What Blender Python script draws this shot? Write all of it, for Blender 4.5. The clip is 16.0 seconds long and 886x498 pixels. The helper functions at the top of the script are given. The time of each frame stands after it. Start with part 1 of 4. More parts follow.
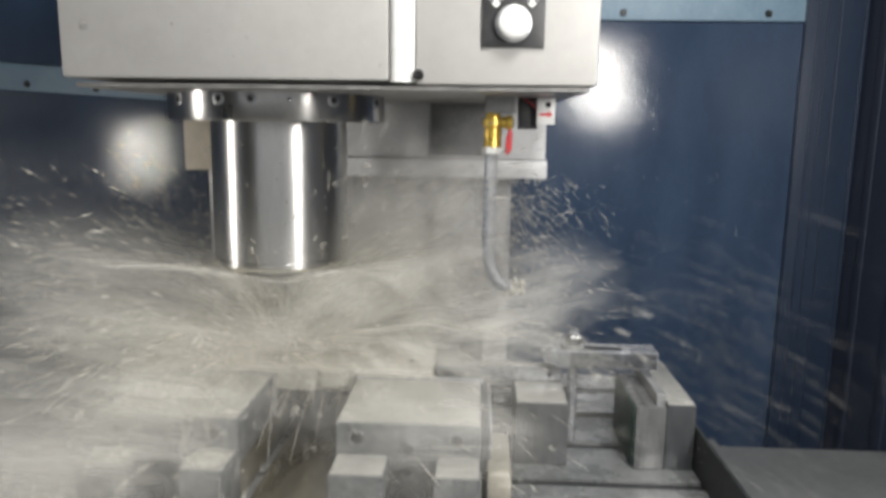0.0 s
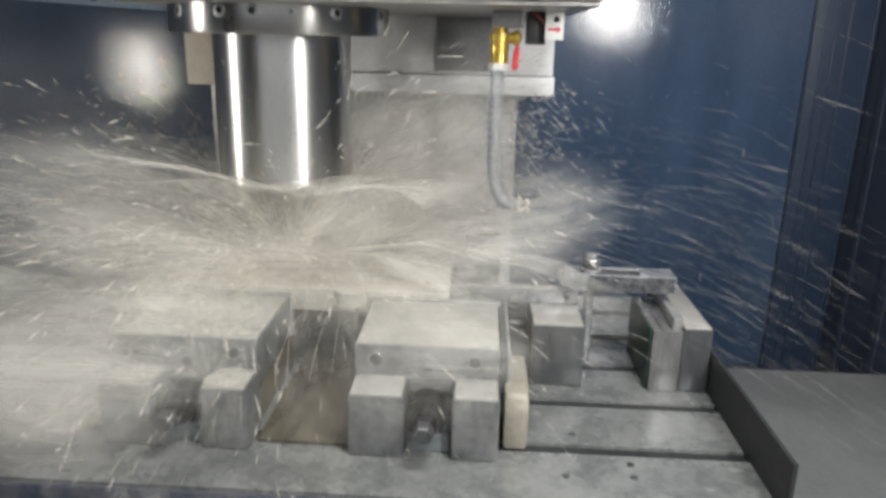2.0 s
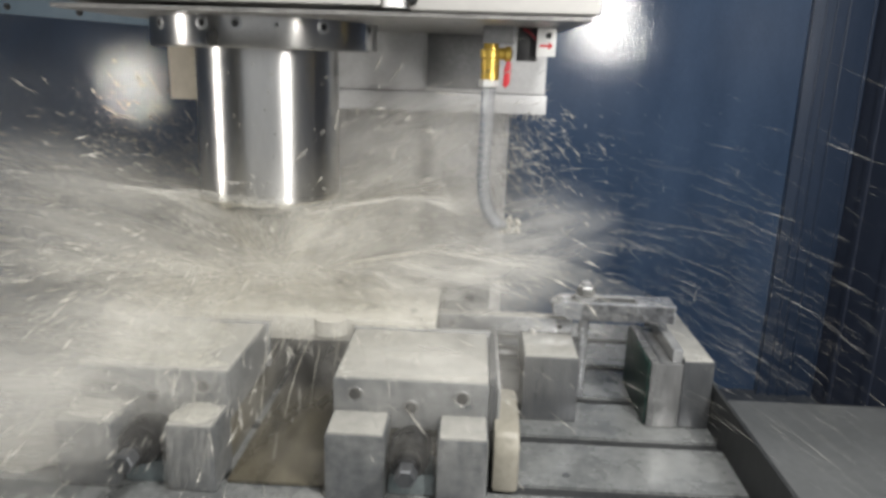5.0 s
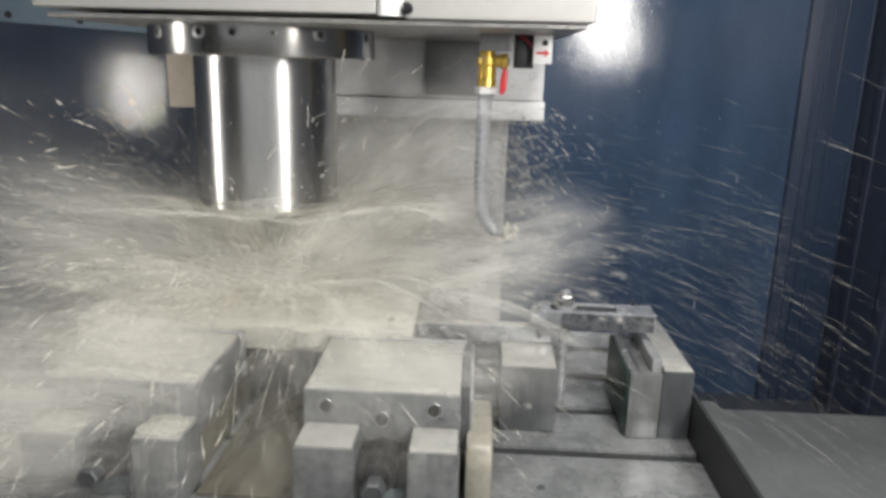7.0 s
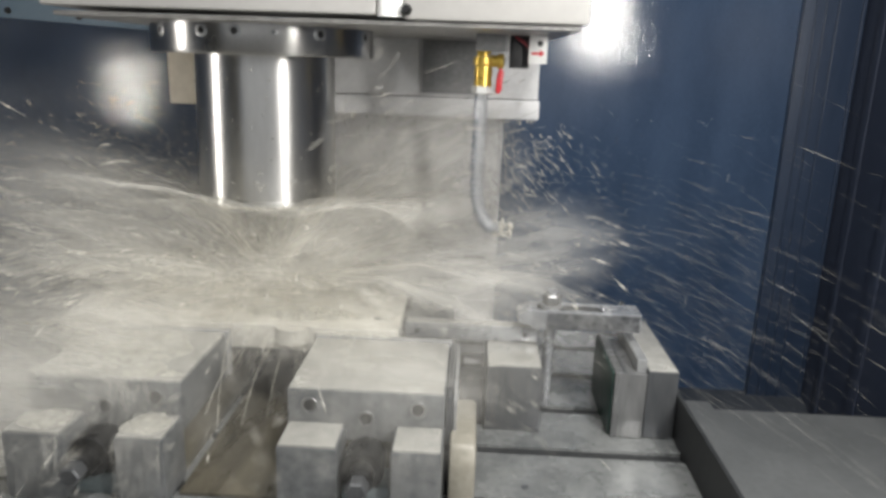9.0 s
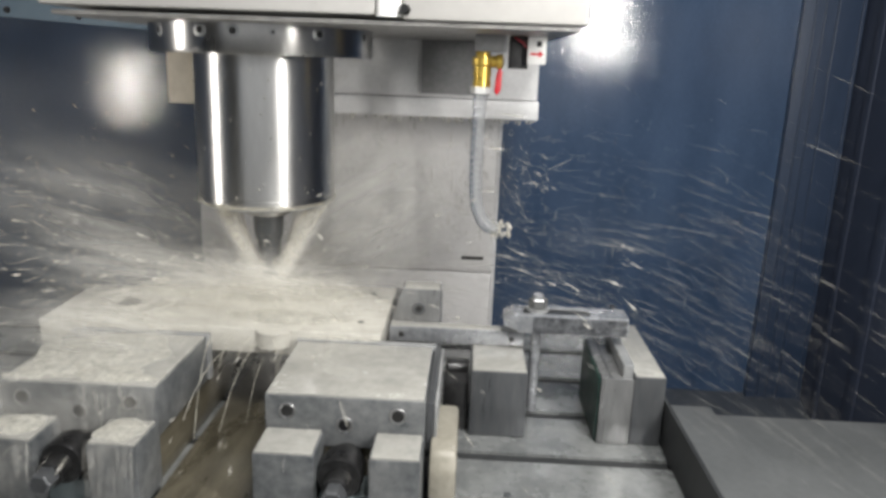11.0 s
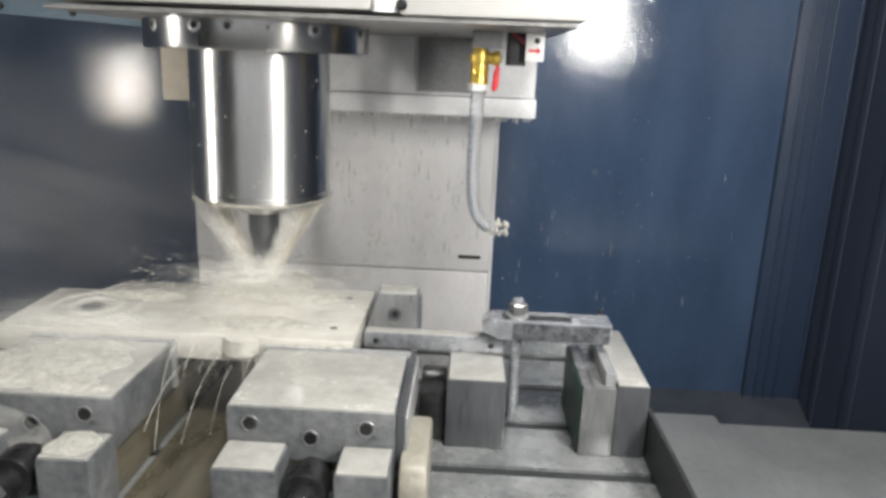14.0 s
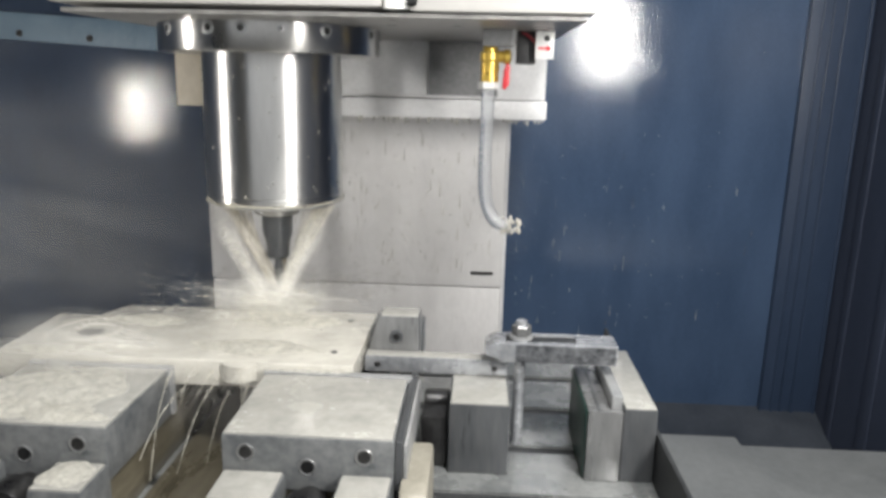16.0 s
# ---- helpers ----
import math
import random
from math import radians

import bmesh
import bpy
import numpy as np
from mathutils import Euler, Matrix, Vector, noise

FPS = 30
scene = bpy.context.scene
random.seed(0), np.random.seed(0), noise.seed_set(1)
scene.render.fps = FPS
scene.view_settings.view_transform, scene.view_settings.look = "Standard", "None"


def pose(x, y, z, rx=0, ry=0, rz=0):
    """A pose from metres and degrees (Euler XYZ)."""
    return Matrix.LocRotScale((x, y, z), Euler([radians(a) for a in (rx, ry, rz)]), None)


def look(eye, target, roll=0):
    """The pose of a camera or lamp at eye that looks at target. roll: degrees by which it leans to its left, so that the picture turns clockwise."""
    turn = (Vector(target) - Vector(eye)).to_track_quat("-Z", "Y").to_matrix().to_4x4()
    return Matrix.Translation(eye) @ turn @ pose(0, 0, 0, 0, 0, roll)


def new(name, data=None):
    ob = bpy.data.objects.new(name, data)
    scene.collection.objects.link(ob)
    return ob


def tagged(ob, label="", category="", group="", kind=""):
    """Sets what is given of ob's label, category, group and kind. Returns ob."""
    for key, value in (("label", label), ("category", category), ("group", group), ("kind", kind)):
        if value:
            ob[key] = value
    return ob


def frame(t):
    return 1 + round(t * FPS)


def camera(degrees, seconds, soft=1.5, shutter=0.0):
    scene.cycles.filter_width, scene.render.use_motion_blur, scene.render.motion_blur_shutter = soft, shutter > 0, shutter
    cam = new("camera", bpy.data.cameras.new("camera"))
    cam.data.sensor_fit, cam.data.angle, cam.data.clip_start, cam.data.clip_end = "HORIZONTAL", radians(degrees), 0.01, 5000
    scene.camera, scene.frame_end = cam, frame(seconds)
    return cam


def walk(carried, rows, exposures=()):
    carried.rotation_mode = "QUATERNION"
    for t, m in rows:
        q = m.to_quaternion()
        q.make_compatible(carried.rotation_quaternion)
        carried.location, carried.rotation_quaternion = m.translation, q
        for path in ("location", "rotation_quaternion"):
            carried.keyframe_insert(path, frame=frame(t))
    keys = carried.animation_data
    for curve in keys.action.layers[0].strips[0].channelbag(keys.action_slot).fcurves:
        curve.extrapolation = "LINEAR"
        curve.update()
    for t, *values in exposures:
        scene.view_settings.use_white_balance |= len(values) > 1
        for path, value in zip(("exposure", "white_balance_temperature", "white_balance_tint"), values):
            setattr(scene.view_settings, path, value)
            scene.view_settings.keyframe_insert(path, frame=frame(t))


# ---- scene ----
LENS = 63.2
cam = camera(LENS, 16.0, soft=3.3, shutter=0.4)

# seconds, x, y, z, yaw, pitch, roll
PATH = [
    (0, 0.2217, -0.8126, 0.3588, 2.53, -9.74, 0.78),
    (0.5, 0.2150, -0.8217, 0.3668, 2.29, -15.48, 0.39),
    (1, 0.2169, -0.8241, 0.3633, 2.80, -17.31, 0.07),
    (1.5, 0.2199, -0.8253, 0.3606, 2.85, -17.16, 0.09),
    (2, 0.2220, -0.8162, 0.3601, 2.78, -16.28, 1.23),
    (2.5, 0.2257, -0.8041, 0.3583, 2.92, -14.53, 0.94),
    (3, 0.2237, -0.8197, 0.3595, 2.38, -14.12, 1.13),
    (3.5, 0.2253, -0.8183, 0.3548, 2.33, -14.23, 1.31),
    (6, 0.2262, -0.7826, 0.3548, 2.13, -14.82, 1.90),
    (6.5, 0.2293, -0.7918, 0.3573, 2.35, -14.60, 1.57),
    (7, 0.2311, -0.7932, 0.3579, 2.46, -14.37, 1.53),
    (7.5, 0.2308, -0.8018, 0.3595, 2.36, -14.32, 1.58),
    (8, 0.2313, -0.8071, 0.3583, 2.27, -14.50, 1.71),
    (8.5, 0.2315, -0.8052, 0.3581, 2.25, -14.59, 1.85),
    (9, 0.2294, -0.8090, 0.3598, 1.96, -14.54, 1.96),
    (11.5, 0.2319, -0.8078, 0.3590, 1.90, -14.48, 2.17),
    (12, 0.2329, -0.8101, 0.3578, 1.75, -14.78, 2.30),
    (12.5, 0.2324, -0.8117, 0.3585, 1.79, -14.81, 2.25),
    (13, 0.2318, -0.8070, 0.3569, 1.72, -14.49, 2.37),
    (13.5, 0.2320, -0.8107, 0.3571, 1.79, -14.46, 2.17),
    (14, 0.2305, -0.8018, 0.3562, 1.67, -14.48, 2.27),
    (14.5, 0.2305, -0.8211, 0.3587, 1.66, -14.46, 2.28),
    (15, 0.2306, -0.8088, 0.3570, 1.74, -14.73, 2.16),
    (15.5, 0.2343, -0.8247, 0.3569, 2.12, -13.63, 1.99),
    (16, 0.2308, -0.8076, 0.3580, 2.72, -13.20, 1.31),
]
walk(cam, [(t, pose(x, y, z, 90 + p, 0, w) @ pose(0, 0, 0, 0, 0, r)) for t, x, y, z, w, p, r in PATH],
     exposures=[(0, -0.06), (0.8, 0.13), (9.0, 0.06), (11.5, 0.31), (16.0, 0.52)])

# ---- light ----
world = bpy.data.worlds.new("workshop_air")
scene.world = world
world.use_nodes = True
world.node_tree.nodes["Background"].inputs[0].default_value = (0.75, 0.85, 1.0, 1)
world.node_tree.nodes["Background"].inputs[1].default_value = 0.3
scene.cycles.transparent_max_bounces = 40


def area_lamp(name, eye, target, w, h, power, colour):
    data = bpy.data.lights.new(name, "AREA")
    data.shape, data.size, data.size_y = "RECTANGLE", w, h
    data.energy, data.color = power, colour
    ob = new(name, data)
    ob.matrix_world = look(eye, target)
    return ob


LAMP_R, AIM_R, SIZE_R = (0.62, -0.69, 0.50), (0.10, 0.0, 0.24), (0.045, 0.24)
LAMP_L, AIM_L, SIZE_L = (-0.72, -0.29, 0.265), (0.0, 0.02, 0.25), (0.024, 0.17)
LAMP_T, AIM_T, SIZE_T = (0.42, -0.58, 1.02), (0.12, 0.0, 0.1), (0.30, 0.12)
area_lamp("lamp_right", LAMP_R, AIM_R, *SIZE_R, 5.4, (1.0, 0.975, 0.94))
area_lamp("lamp_left", LAMP_L, AIM_L, *SIZE_L, 1.7, (1.0, 0.96, 0.90))
area_lamp("lamp_top", LAMP_T, AIM_T, *SIZE_T, 10.0, (1.0, 0.985, 0.96))
# unseen fill added at the front opening to brighten faces turned that way
area_lamp("front_fill_lamp", (0.14, -0.985, 0.50), (0.14, 0.0, 0.40), 1.1, 0.7, 1.3, (1.0, 0.98, 0.95))


# ---- materials ----
def nodes_of(name):
    m = bpy.data.materials.new(name)
    m.use_nodes = True
    nt = m.node_tree
    return m, nt, nt.nodes["Principled BSDF"]


def ramp(nt, fac, stops):
    r = nt.nodes.new("ShaderNodeValToRGB")
    while len(r.color_ramp.elements) < len(stops):
        r.color_ramp.elements.new(0.5)
    for e, (pos, c) in zip(r.color_ramp.elements, stops):
        e.position = pos
        e.color = (*c, 1) if len(c) == 3 else c
    nt.links.new(fac, r.inputs[0])
    return r.outputs[0]


def noise_tex(nt, scale, detail=4, rough=0.6, stretch=(1, 1, 1)):
    tc = nt.nodes.new("ShaderNodeTexCoord")
    mp = nt.nodes.new("ShaderNodeMapping")
    mp.inputs["Scale"].default_value = stretch
    n = nt.nodes.new("ShaderNodeTexNoise")
    n.inputs["Scale"].default_value, n.inputs["Detail"].default_value, n.inputs["Roughness"].default_value = scale, detail, rough
    nt.links.new(tc.outputs["Object"], mp.inputs[0])
    nt.links.new(mp.outputs[0], n.inputs["Vector"])
    return n.outputs[0]


def surface(name, dark, light, rough, metal=0.0, big=12, fine=160, bump=0.15, dist=0.002, stretch=(1, 1, 1), rough2=None, coat=0.0, spread=(0.35, 0.65)):
    """Two scales of colour, gloss that varies, and fine relief."""
    m, nt, b = nodes_of(name)
    n1, n2 = noise_tex(nt, big, 5, 0.65, stretch), noise_tex(nt, fine, 3, 0.6, stretch)
    mix = nt.nodes.new("ShaderNodeMath")
    mix.operation = "MULTIPLY_ADD"
    mix.inputs[1].default_value = 0.35
    nt.links.new(n2, mix.inputs[0])
    sc = nt.nodes.new("ShaderNodeMath")
    sc.operation = "MULTIPLY"
    sc.inputs[1].default_value = 0.65
    nt.links.new(n1, sc.inputs[0])
    nt.links.new(sc.outputs[0], mix.inputs[2])
    nt.links.new(ramp(nt, mix.outputs[0], [(spread[0], dark), (spread[1], light)]), b.inputs["Base Color"])
    r2 = rough2 if rough2 is not None else min(1, rough + 0.15)
    nt.links.new(ramp(nt, n1, [(0.3, (rough,) * 3), (0.7, (r2,) * 3)]), b.inputs["Roughness"])
    b.inputs["Metallic"].default_value = metal
    b.inputs["Coat Weight"].default_value = coat
    b.inputs["Coat Roughness"].default_value = 0.12
    if bump:
        bp = nt.nodes.new("ShaderNodeBump")
        bp.inputs["Strength"].default_value, bp.inputs["Distance"].default_value = bump, dist
        nt.links.new(mix.outputs[0], bp.inputs["Height"])
        nt.links.new(bp.outputs[0], b.inputs["Normal"])
    return m


def turned(m, aniso=0.85):
    """Lathe marks round the axis: the gloss spreads along it."""
    nt = m.node_tree
    b = nt.nodes["Principled BSDF"]
    tg = nt.nodes.new("ShaderNodeTangent")
    tg.direction_type, tg.axis = "RADIAL", "Z"
    b.inputs["Anisotropic"].default_value = aniso
    b.inputs["Anisotropic Rotation"].default_value = 0.25
    nt.links.new(tg.outputs[0], b.inputs["Tangent"])
    return m


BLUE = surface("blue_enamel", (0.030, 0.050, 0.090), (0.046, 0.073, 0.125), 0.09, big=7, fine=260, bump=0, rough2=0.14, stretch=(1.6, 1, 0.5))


def orange_peel(m, scale, strength, dist, stretch):
    """Fine sprayed-paint dimples that break up what the enamel mirrors."""
    nt = m.node_tree
    bp = nt.nodes.new("ShaderNodeBump")
    bp.inputs["Strength"].default_value, bp.inputs["Distance"].default_value = strength, dist
    nt.links.new(noise_tex(nt, scale, 2, 0.5, stretch), bp.inputs["Height"])
    nt.links.new(bp.outputs[0], nt.nodes["Principled BSDF"].inputs["Normal"])
    return m


orange_peel(BLUE, 230, 0.12, 0.0022, (1.3, 1, 0.6))
# blue enamel made darker: light falling off towards the corner is in the colour
BLUE_FALLOFF = surface("falloff_blue_enamel", (0.017, 0.029, 0.054), (0.027, 0.042, 0.074), 0.30, big=6, fine=200, bump=0.15, stretch=(1, 1, 0.2))
# darker copy of the blue enamel: the east side's shade is put into it
BLUE_DARK = surface("shade_darkened_blue_enamel", (0.022, 0.030, 0.052), (0.036, 0.046, 0.074), 0.5, big=6, fine=200, bump=0.2, stretch=(1, 1, 0.2))
STRIP = surface("pale_blue_enamel", (0.16, 0.25, 0.33), (0.24, 0.34, 0.42), 0.4, big=14)
CASING = surface("warm_white_enamel", (0.30, 0.293, 0.280), (0.355, 0.347, 0.331), 0.38, big=7, fine=90, bump=0.04, spread=(0.25, 0.6))
UNDER = surface("greasy_underside", (0.16, 0.157, 0.15), (0.36, 0.352, 0.335), 0.25, big=30, bump=0.5, dist=0.004)
COLUMN = surface("grey_way_cover", (0.62, 0.61, 0.60), (0.76, 0.75, 0.74), 0.30, metal=0.1, big=14, fine=240, bump=0.08, stretch=(1, 1, 0.3))
SLIDE = surface("grey_cast_slide", (0.56, 0.56, 0.56), (0.72, 0.72, 0.72), 0.36, big=18, fine=220, bump=0.25)
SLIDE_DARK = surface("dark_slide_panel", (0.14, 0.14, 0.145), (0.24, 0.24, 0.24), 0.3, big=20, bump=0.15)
CHROME = turned(surface("ground_spindle_steel", (0.50, 0.495, 0.48), (0.60, 0.595, 0.58), 0.29, metal=1.0, big=9, fine=300, bump=0.03, dist=0.0006, rough2=0.37, stretch=(1, 1, 0.15)))
FLANGE = turned(surface("turned_flange_steel", (0.42, 0.415, 0.40), (0.52, 0.515, 0.50), 0.26, metal=1.0, big=9, fine=300, bump=0.03, dist=0.0006, rough2=0.34))
STEEL = surface("wet_machined_steel", (0.26, 0.27, 0.275), (0.46, 0.46, 0.455), 0.3, metal=0.45, big=22, fine=200, bump=0.18)
# dark enough to carry the shade on the support blocks' upright faces
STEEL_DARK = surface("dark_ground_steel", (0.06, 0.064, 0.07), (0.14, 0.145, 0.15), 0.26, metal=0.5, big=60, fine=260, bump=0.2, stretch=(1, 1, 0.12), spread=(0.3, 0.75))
# wet iron, darkened for the shade on the vises' upright faces
VISE = surface("shade_dark_filmed_cast_iron", (0.055, 0.062, 0.068), (0.19, 0.195, 0.195), 0.26, metal=0.15, big=20, fine=120, bump=0.3, dist=0.003, coat=0.3)
# milky coolant, also kept paler than the bodies so tops look lit
FILM = surface("lit_top_coolant_film", (0.25, 0.247, 0.228), (0.37, 0.363, 0.332), 0.16, big=22, fine=110, bump=0.35, dist=0.003, coat=0.4)
TRAY = surface("dark_wet_tray", (0.022, 0.027, 0.036), (0.045, 0.052, 0.064), 0.35, big=9, bump=0.2)
# near-black that stands for shade: slot insides and the end plate's inner face
SHADE_BLACK = surface("shade_black", (0.012, 0.013, 0.014), (0.032, 0.034, 0.035), 0.45, big=20, bump=0.2, stretch=(1, 1, 0.3))
STRAP = surface("wet_blue_grey_steel", (0.20, 0.21, 0.225), (0.42, 0.43, 0.445), 0.18, metal=0.5, big=30, fine=180, bump=0.25, coat=0.3)
# grey of the unseen front panel, set for what the spindle nose mirrors
DOOR = surface("reflector_grey", (0.20, 0.20, 0.195), (0.26, 0.258, 0.25), 0.5, big=6)
VISE_PAINT = surface("grey_green_vise_paint", (0.06, 0.085, 0.09), (0.15, 0.175, 0.18), 0.28, big=16, fine=150, bump=0.3, coat=0.3)
MID_STEEL = surface("wet_mid_grey_steel", (0.12, 0.123, 0.125), (0.25, 0.252, 0.25), 0.22, metal=0.45, big=45, fine=220, bump=0.2, stretch=(1, 1, 0.15), spread=(0.3, 0.7))
TABLE = surface("wet_table_iron", (0.13, 0.137, 0.137), (0.245, 0.252, 0.248), 0.20, metal=0.25, big=16, fine=150, bump=0.2, coat=0.35, spread=(0.40, 0.60))
SHEET = surface("grey_cover_sheet", (0.135, 0.142, 0.142), (0.19, 0.197, 0.197), 0.42, metal=0.2, big=8, fine=120, bump=0.06)
BLACK = surface("black_oxide_steel", (0.015, 0.015, 0.016), (0.045, 0.045, 0.045), 0.25, metal=0.6, big=40, bump=0.2)
RUBBER = surface("black_panel_plastic", (0.012, 0.012, 0.013), (0.03, 0.03, 0.03), 0.35, big=40, bump=0.1)
WHITE = surface("white_plastic", (0.66, 0.66, 0.64), (0.78, 0.78, 0.76), 0.3, big=30, bump=0.03)
CREAM = surface("cream_plastic", (0.50, 0.45, 0.36), (0.62, 0.56, 0.46), 0.45, big=30, bump=0.1)
CREAM_WET = surface("coolant_creamed_iron", (0.19, 0.178, 0.145), (0.32, 0.30, 0.25), 0.4, big=24, bump=0.3)
BRASS = surface("wet_brass", (0.50, 0.33, 0.06), (0.72, 0.52, 0.12), 0.25, metal=0.7, big=60, bump=0.15)
RED = surface("red_vinyl", (0.50, 0.02, 0.03), (0.68, 0.04, 0.05), 0.35, big=60, bump=0.05)
DARK_RED = surface("dark_red_cable", (0.16, 0.012, 0.018), (0.26, 0.02, 0.03), 0.4, big=60)
GREEN = surface("dark_green_paint", (0.004, 0.018, 0.014), (0.010, 0.04, 0.03), 0.35, big=30)
# ochre coolant stain, darkened further for the shade between jaws and vises
OCHRE = surface("shade_dark_stained_bed", (0.048, 0.042, 0.029), (0.115, 0.103, 0.074), 0.22, big=25, fine=120, bump=0.4, dist=0.004, coat=0.5, stretch=(1, 0.3, 1))
WORK = surface("flooded_aluminium", (0.43, 0.415, 0.37), (0.60, 0.58, 0.52), 0.14, metal=0.15, big=30, fine=90, bump=0.5, dist=0.008, coat=0.6, stretch=(0.7, 1, 1))
# dark tone for the shade inside holes that are not cut
BORE = surface("shaded_bore", (0.05, 0.05, 0.05), (0.1, 0.1, 0.1), 0.4, big=30)


def watery(name, tint, clear, rough=0.35):
    """Foamy coolant: scatters light through and back, part of it clear."""
    m, nt, b = nodes_of(name)
    nt.nodes.remove(b)
    out = nt.nodes["Material Output"]
    d, tr, mx = (nt.nodes.new("ShaderNodeBsdf" + k) for k in ("Diffuse", "Translucent", "Transparent"))
    gl = nt.nodes.new("ShaderNodeBsdfGlossy")
    gl.inputs["Roughness"].default_value = rough
    col = ramp(nt, noise_tex(nt, 60, 3, 0.6), [(0.3, tuple(c * 0.8 for c in tint)), (0.7, tint)])
    nt.links.new(col, d.inputs[0])
    nt.links.new(col, tr.inputs[0])
    m1, m2, m3 = (nt.nodes.new("ShaderNodeMixShader") for _ in range(3))
    m1.inputs[0].default_value, m2.inputs[0].default_value = 0.5, 0.12
    nt.links.new(d.outputs[0], m1.inputs[1])
    nt.links.new(tr.outputs[0], m1.inputs[2])
    nt.links.new(m1.outputs[0], m2.inputs[1])
    nt.links.new(gl.outputs[0], m2.inputs[2])
    nt.links.new(ramp(nt, noise_tex(nt, 90, 3, 0.7, (1, 1, 0.15)), [(0.3, (max(0, clear - 0.3),) * 3), (0.7, (min(1, clear + 0.3),) * 3)]), m3.inputs[0])
    nt.links.new(m2.outputs[0], m3.inputs[1])
    nt.links.new(mx.outputs[0], m3.inputs[2])
    nt.links.new(m3.outputs[0], out.inputs[0])
    return m


JET = watery("milky_coolant_jet", (0.97, 0.94, 0.86), 0.33)
DROPS = watery("milky_coolant_drops", (0.95, 0.92, 0.83), 0.64)
FOAM = watery("beige_coolant_foam", (0.80, 0.785, 0.72), 0.3)
FALL = watery("falling_coolant", (0.80, 0.77, 0.66), 0.55)

# thin mist: clear at its rim, denser inside, in drifting shreds
MIST = bpy.data.materials.new("coolant_mist")
MIST.use_nodes = True
nt_ = MIST.node_tree
nt_.nodes.remove(nt_.nodes["Principled BSDF"])


def math_node(op, a, b=None):
    n = nt_.nodes.new("ShaderNodeMath")
    n.operation = op
    for k, v in ((0, a), (1, b)):
        if v is None:
            continue
        if isinstance(v, (int, float)):
            n.inputs[k].default_value = v
        else:
            nt_.links.new(v, n.inputs[k])
    return n.outputs[0]


tc_ = nt_.nodes.new("ShaderNodeTexCoord")
ln_ = nt_.nodes.new("ShaderNodeVectorMath")
ln_.operation = "LENGTH"
nt_.links.new(tc_.outputs["Object"], ln_.inputs[0])
body_ = math_node("POWER", math_node("MAXIMUM", math_node("SUBTRACT", 1.0, math_node("POWER", ln_.outputs["Value"], 2.0)), 0.0), 1.5)
oi_ = nt_.nodes.new("ShaderNodeObjectInfo")
ns_ = nt_.nodes.new("ShaderNodeTexNoise")
ns_.noise_dimensions = "4D"
ns_.inputs["Scale"].default_value, ns_.inputs["Detail"].default_value = 3.2, 5
mp_ = nt_.nodes.new("ShaderNodeMapping")
mp_.inputs["Scale"].default_value = (0.5, 1.0, 1.6)
nt_.links.new(tc_.outputs["Object"], mp_.inputs[0])
nt_.links.new(mp_.outputs[0], ns_.inputs["Vector"])
nt_.links.new(math_node("MULTIPLY", oi_.outputs["Random"], 40.0), ns_.inputs["W"])
shred_ = ramp(nt_, ns_.outputs[0], [(0.32, (0.15,) * 3), (0.68, (1.0,) * 3)])
alpha_ = math_node("MULTIPLY", math_node("MULTIPLY", body_, shred_), 0.55)
df_, tl_, tp_ = (nt_.nodes.new("ShaderNodeBsdf" + k) for k in ("Diffuse", "Translucent", "Transparent"))
for n_ in (df_, tl_):
    n_.inputs[0].default_value = (0.95, 0.935, 0.885, 1)
ma_, mb_ = nt_.nodes.new("ShaderNodeMixShader"), nt_.nodes.new("ShaderNodeMixShader")
nt_.links.new(df_.outputs[0], ma_.inputs[1])
nt_.links.new(tl_.outputs[0], ma_.inputs[2])
nt_.links.new(alpha_, mb_.inputs[0])
nt_.links.new(tp_.outputs[0], mb_.inputs[1])
nt_.links.new(ma_.outputs[0], mb_.inputs[2])
nt_.links.new(mb_.outputs[0], nt_.nodes["Material Output"].inputs[0])

MIST_THIN = MIST.copy()
MIST_THIN.name = "thin_coolant_mist"
for n_ in MIST_THIN.node_tree.nodes:
    if n_.type == "MATH" and n_.operation == "MULTIPLY" and abs(n_.inputs[1].default_value - 0.55) < 1e-4:
        n_.inputs[1].default_value = 0.12

HOSE, nt_, b_ = nodes_of("clear_braided_hose")
b_.inputs["Base Color"].default_value = (0.92, 0.94, 0.96, 1)
b_.inputs["Transmission Weight"].default_value, b_.inputs["Roughness"].default_value, b_.inputs["IOR"].default_value = 0.82, 0.12, 1.25
LIT, nt_, b_ = nodes_of("lamp_diffuser")
b_.inputs["Emission Color"].default_value, b_.inputs["Emission Strength"].default_value = (1, 0.97, 0.92, 1), 4.0
GLASS, nt_, b_ = nodes_of("window_glass")
b_.inputs["Transmission Weight"].default_value, b_.inputs["Roughness"].default_value = 1.0, 0.02

# ---- mesh helpers ----
BASE = {}


def merge(dst, src):
    data = bpy.data.meshes.new("tmp")
    src.to_mesh(data)
    src.free()
    dst.from_mesh(data)
    bpy.data.meshes.remove(data)
    return dst


def box(x0, x1, y0, y1, z0, z1, bevel=0.0015, seg=2, bm=None):
    b = bmesh.new()
    bmesh.ops.create_cube(b, size=1)
    for v in b.verts:
        v.co = ((x0 + x1) / 2 + v.co.x * (x1 - x0), (y0 + y1) / 2 + v.co.y * (y1 - y0), (z0 + z1) / 2 + v.co.z * (z1 - z0))
    if bevel:
        bmesh.ops.bevel(b, geom=b.edges[:], offset=bevel, segments=seg, profile=0.6, affect="EDGES")
    return merge(bm, b) if bm is not None else b


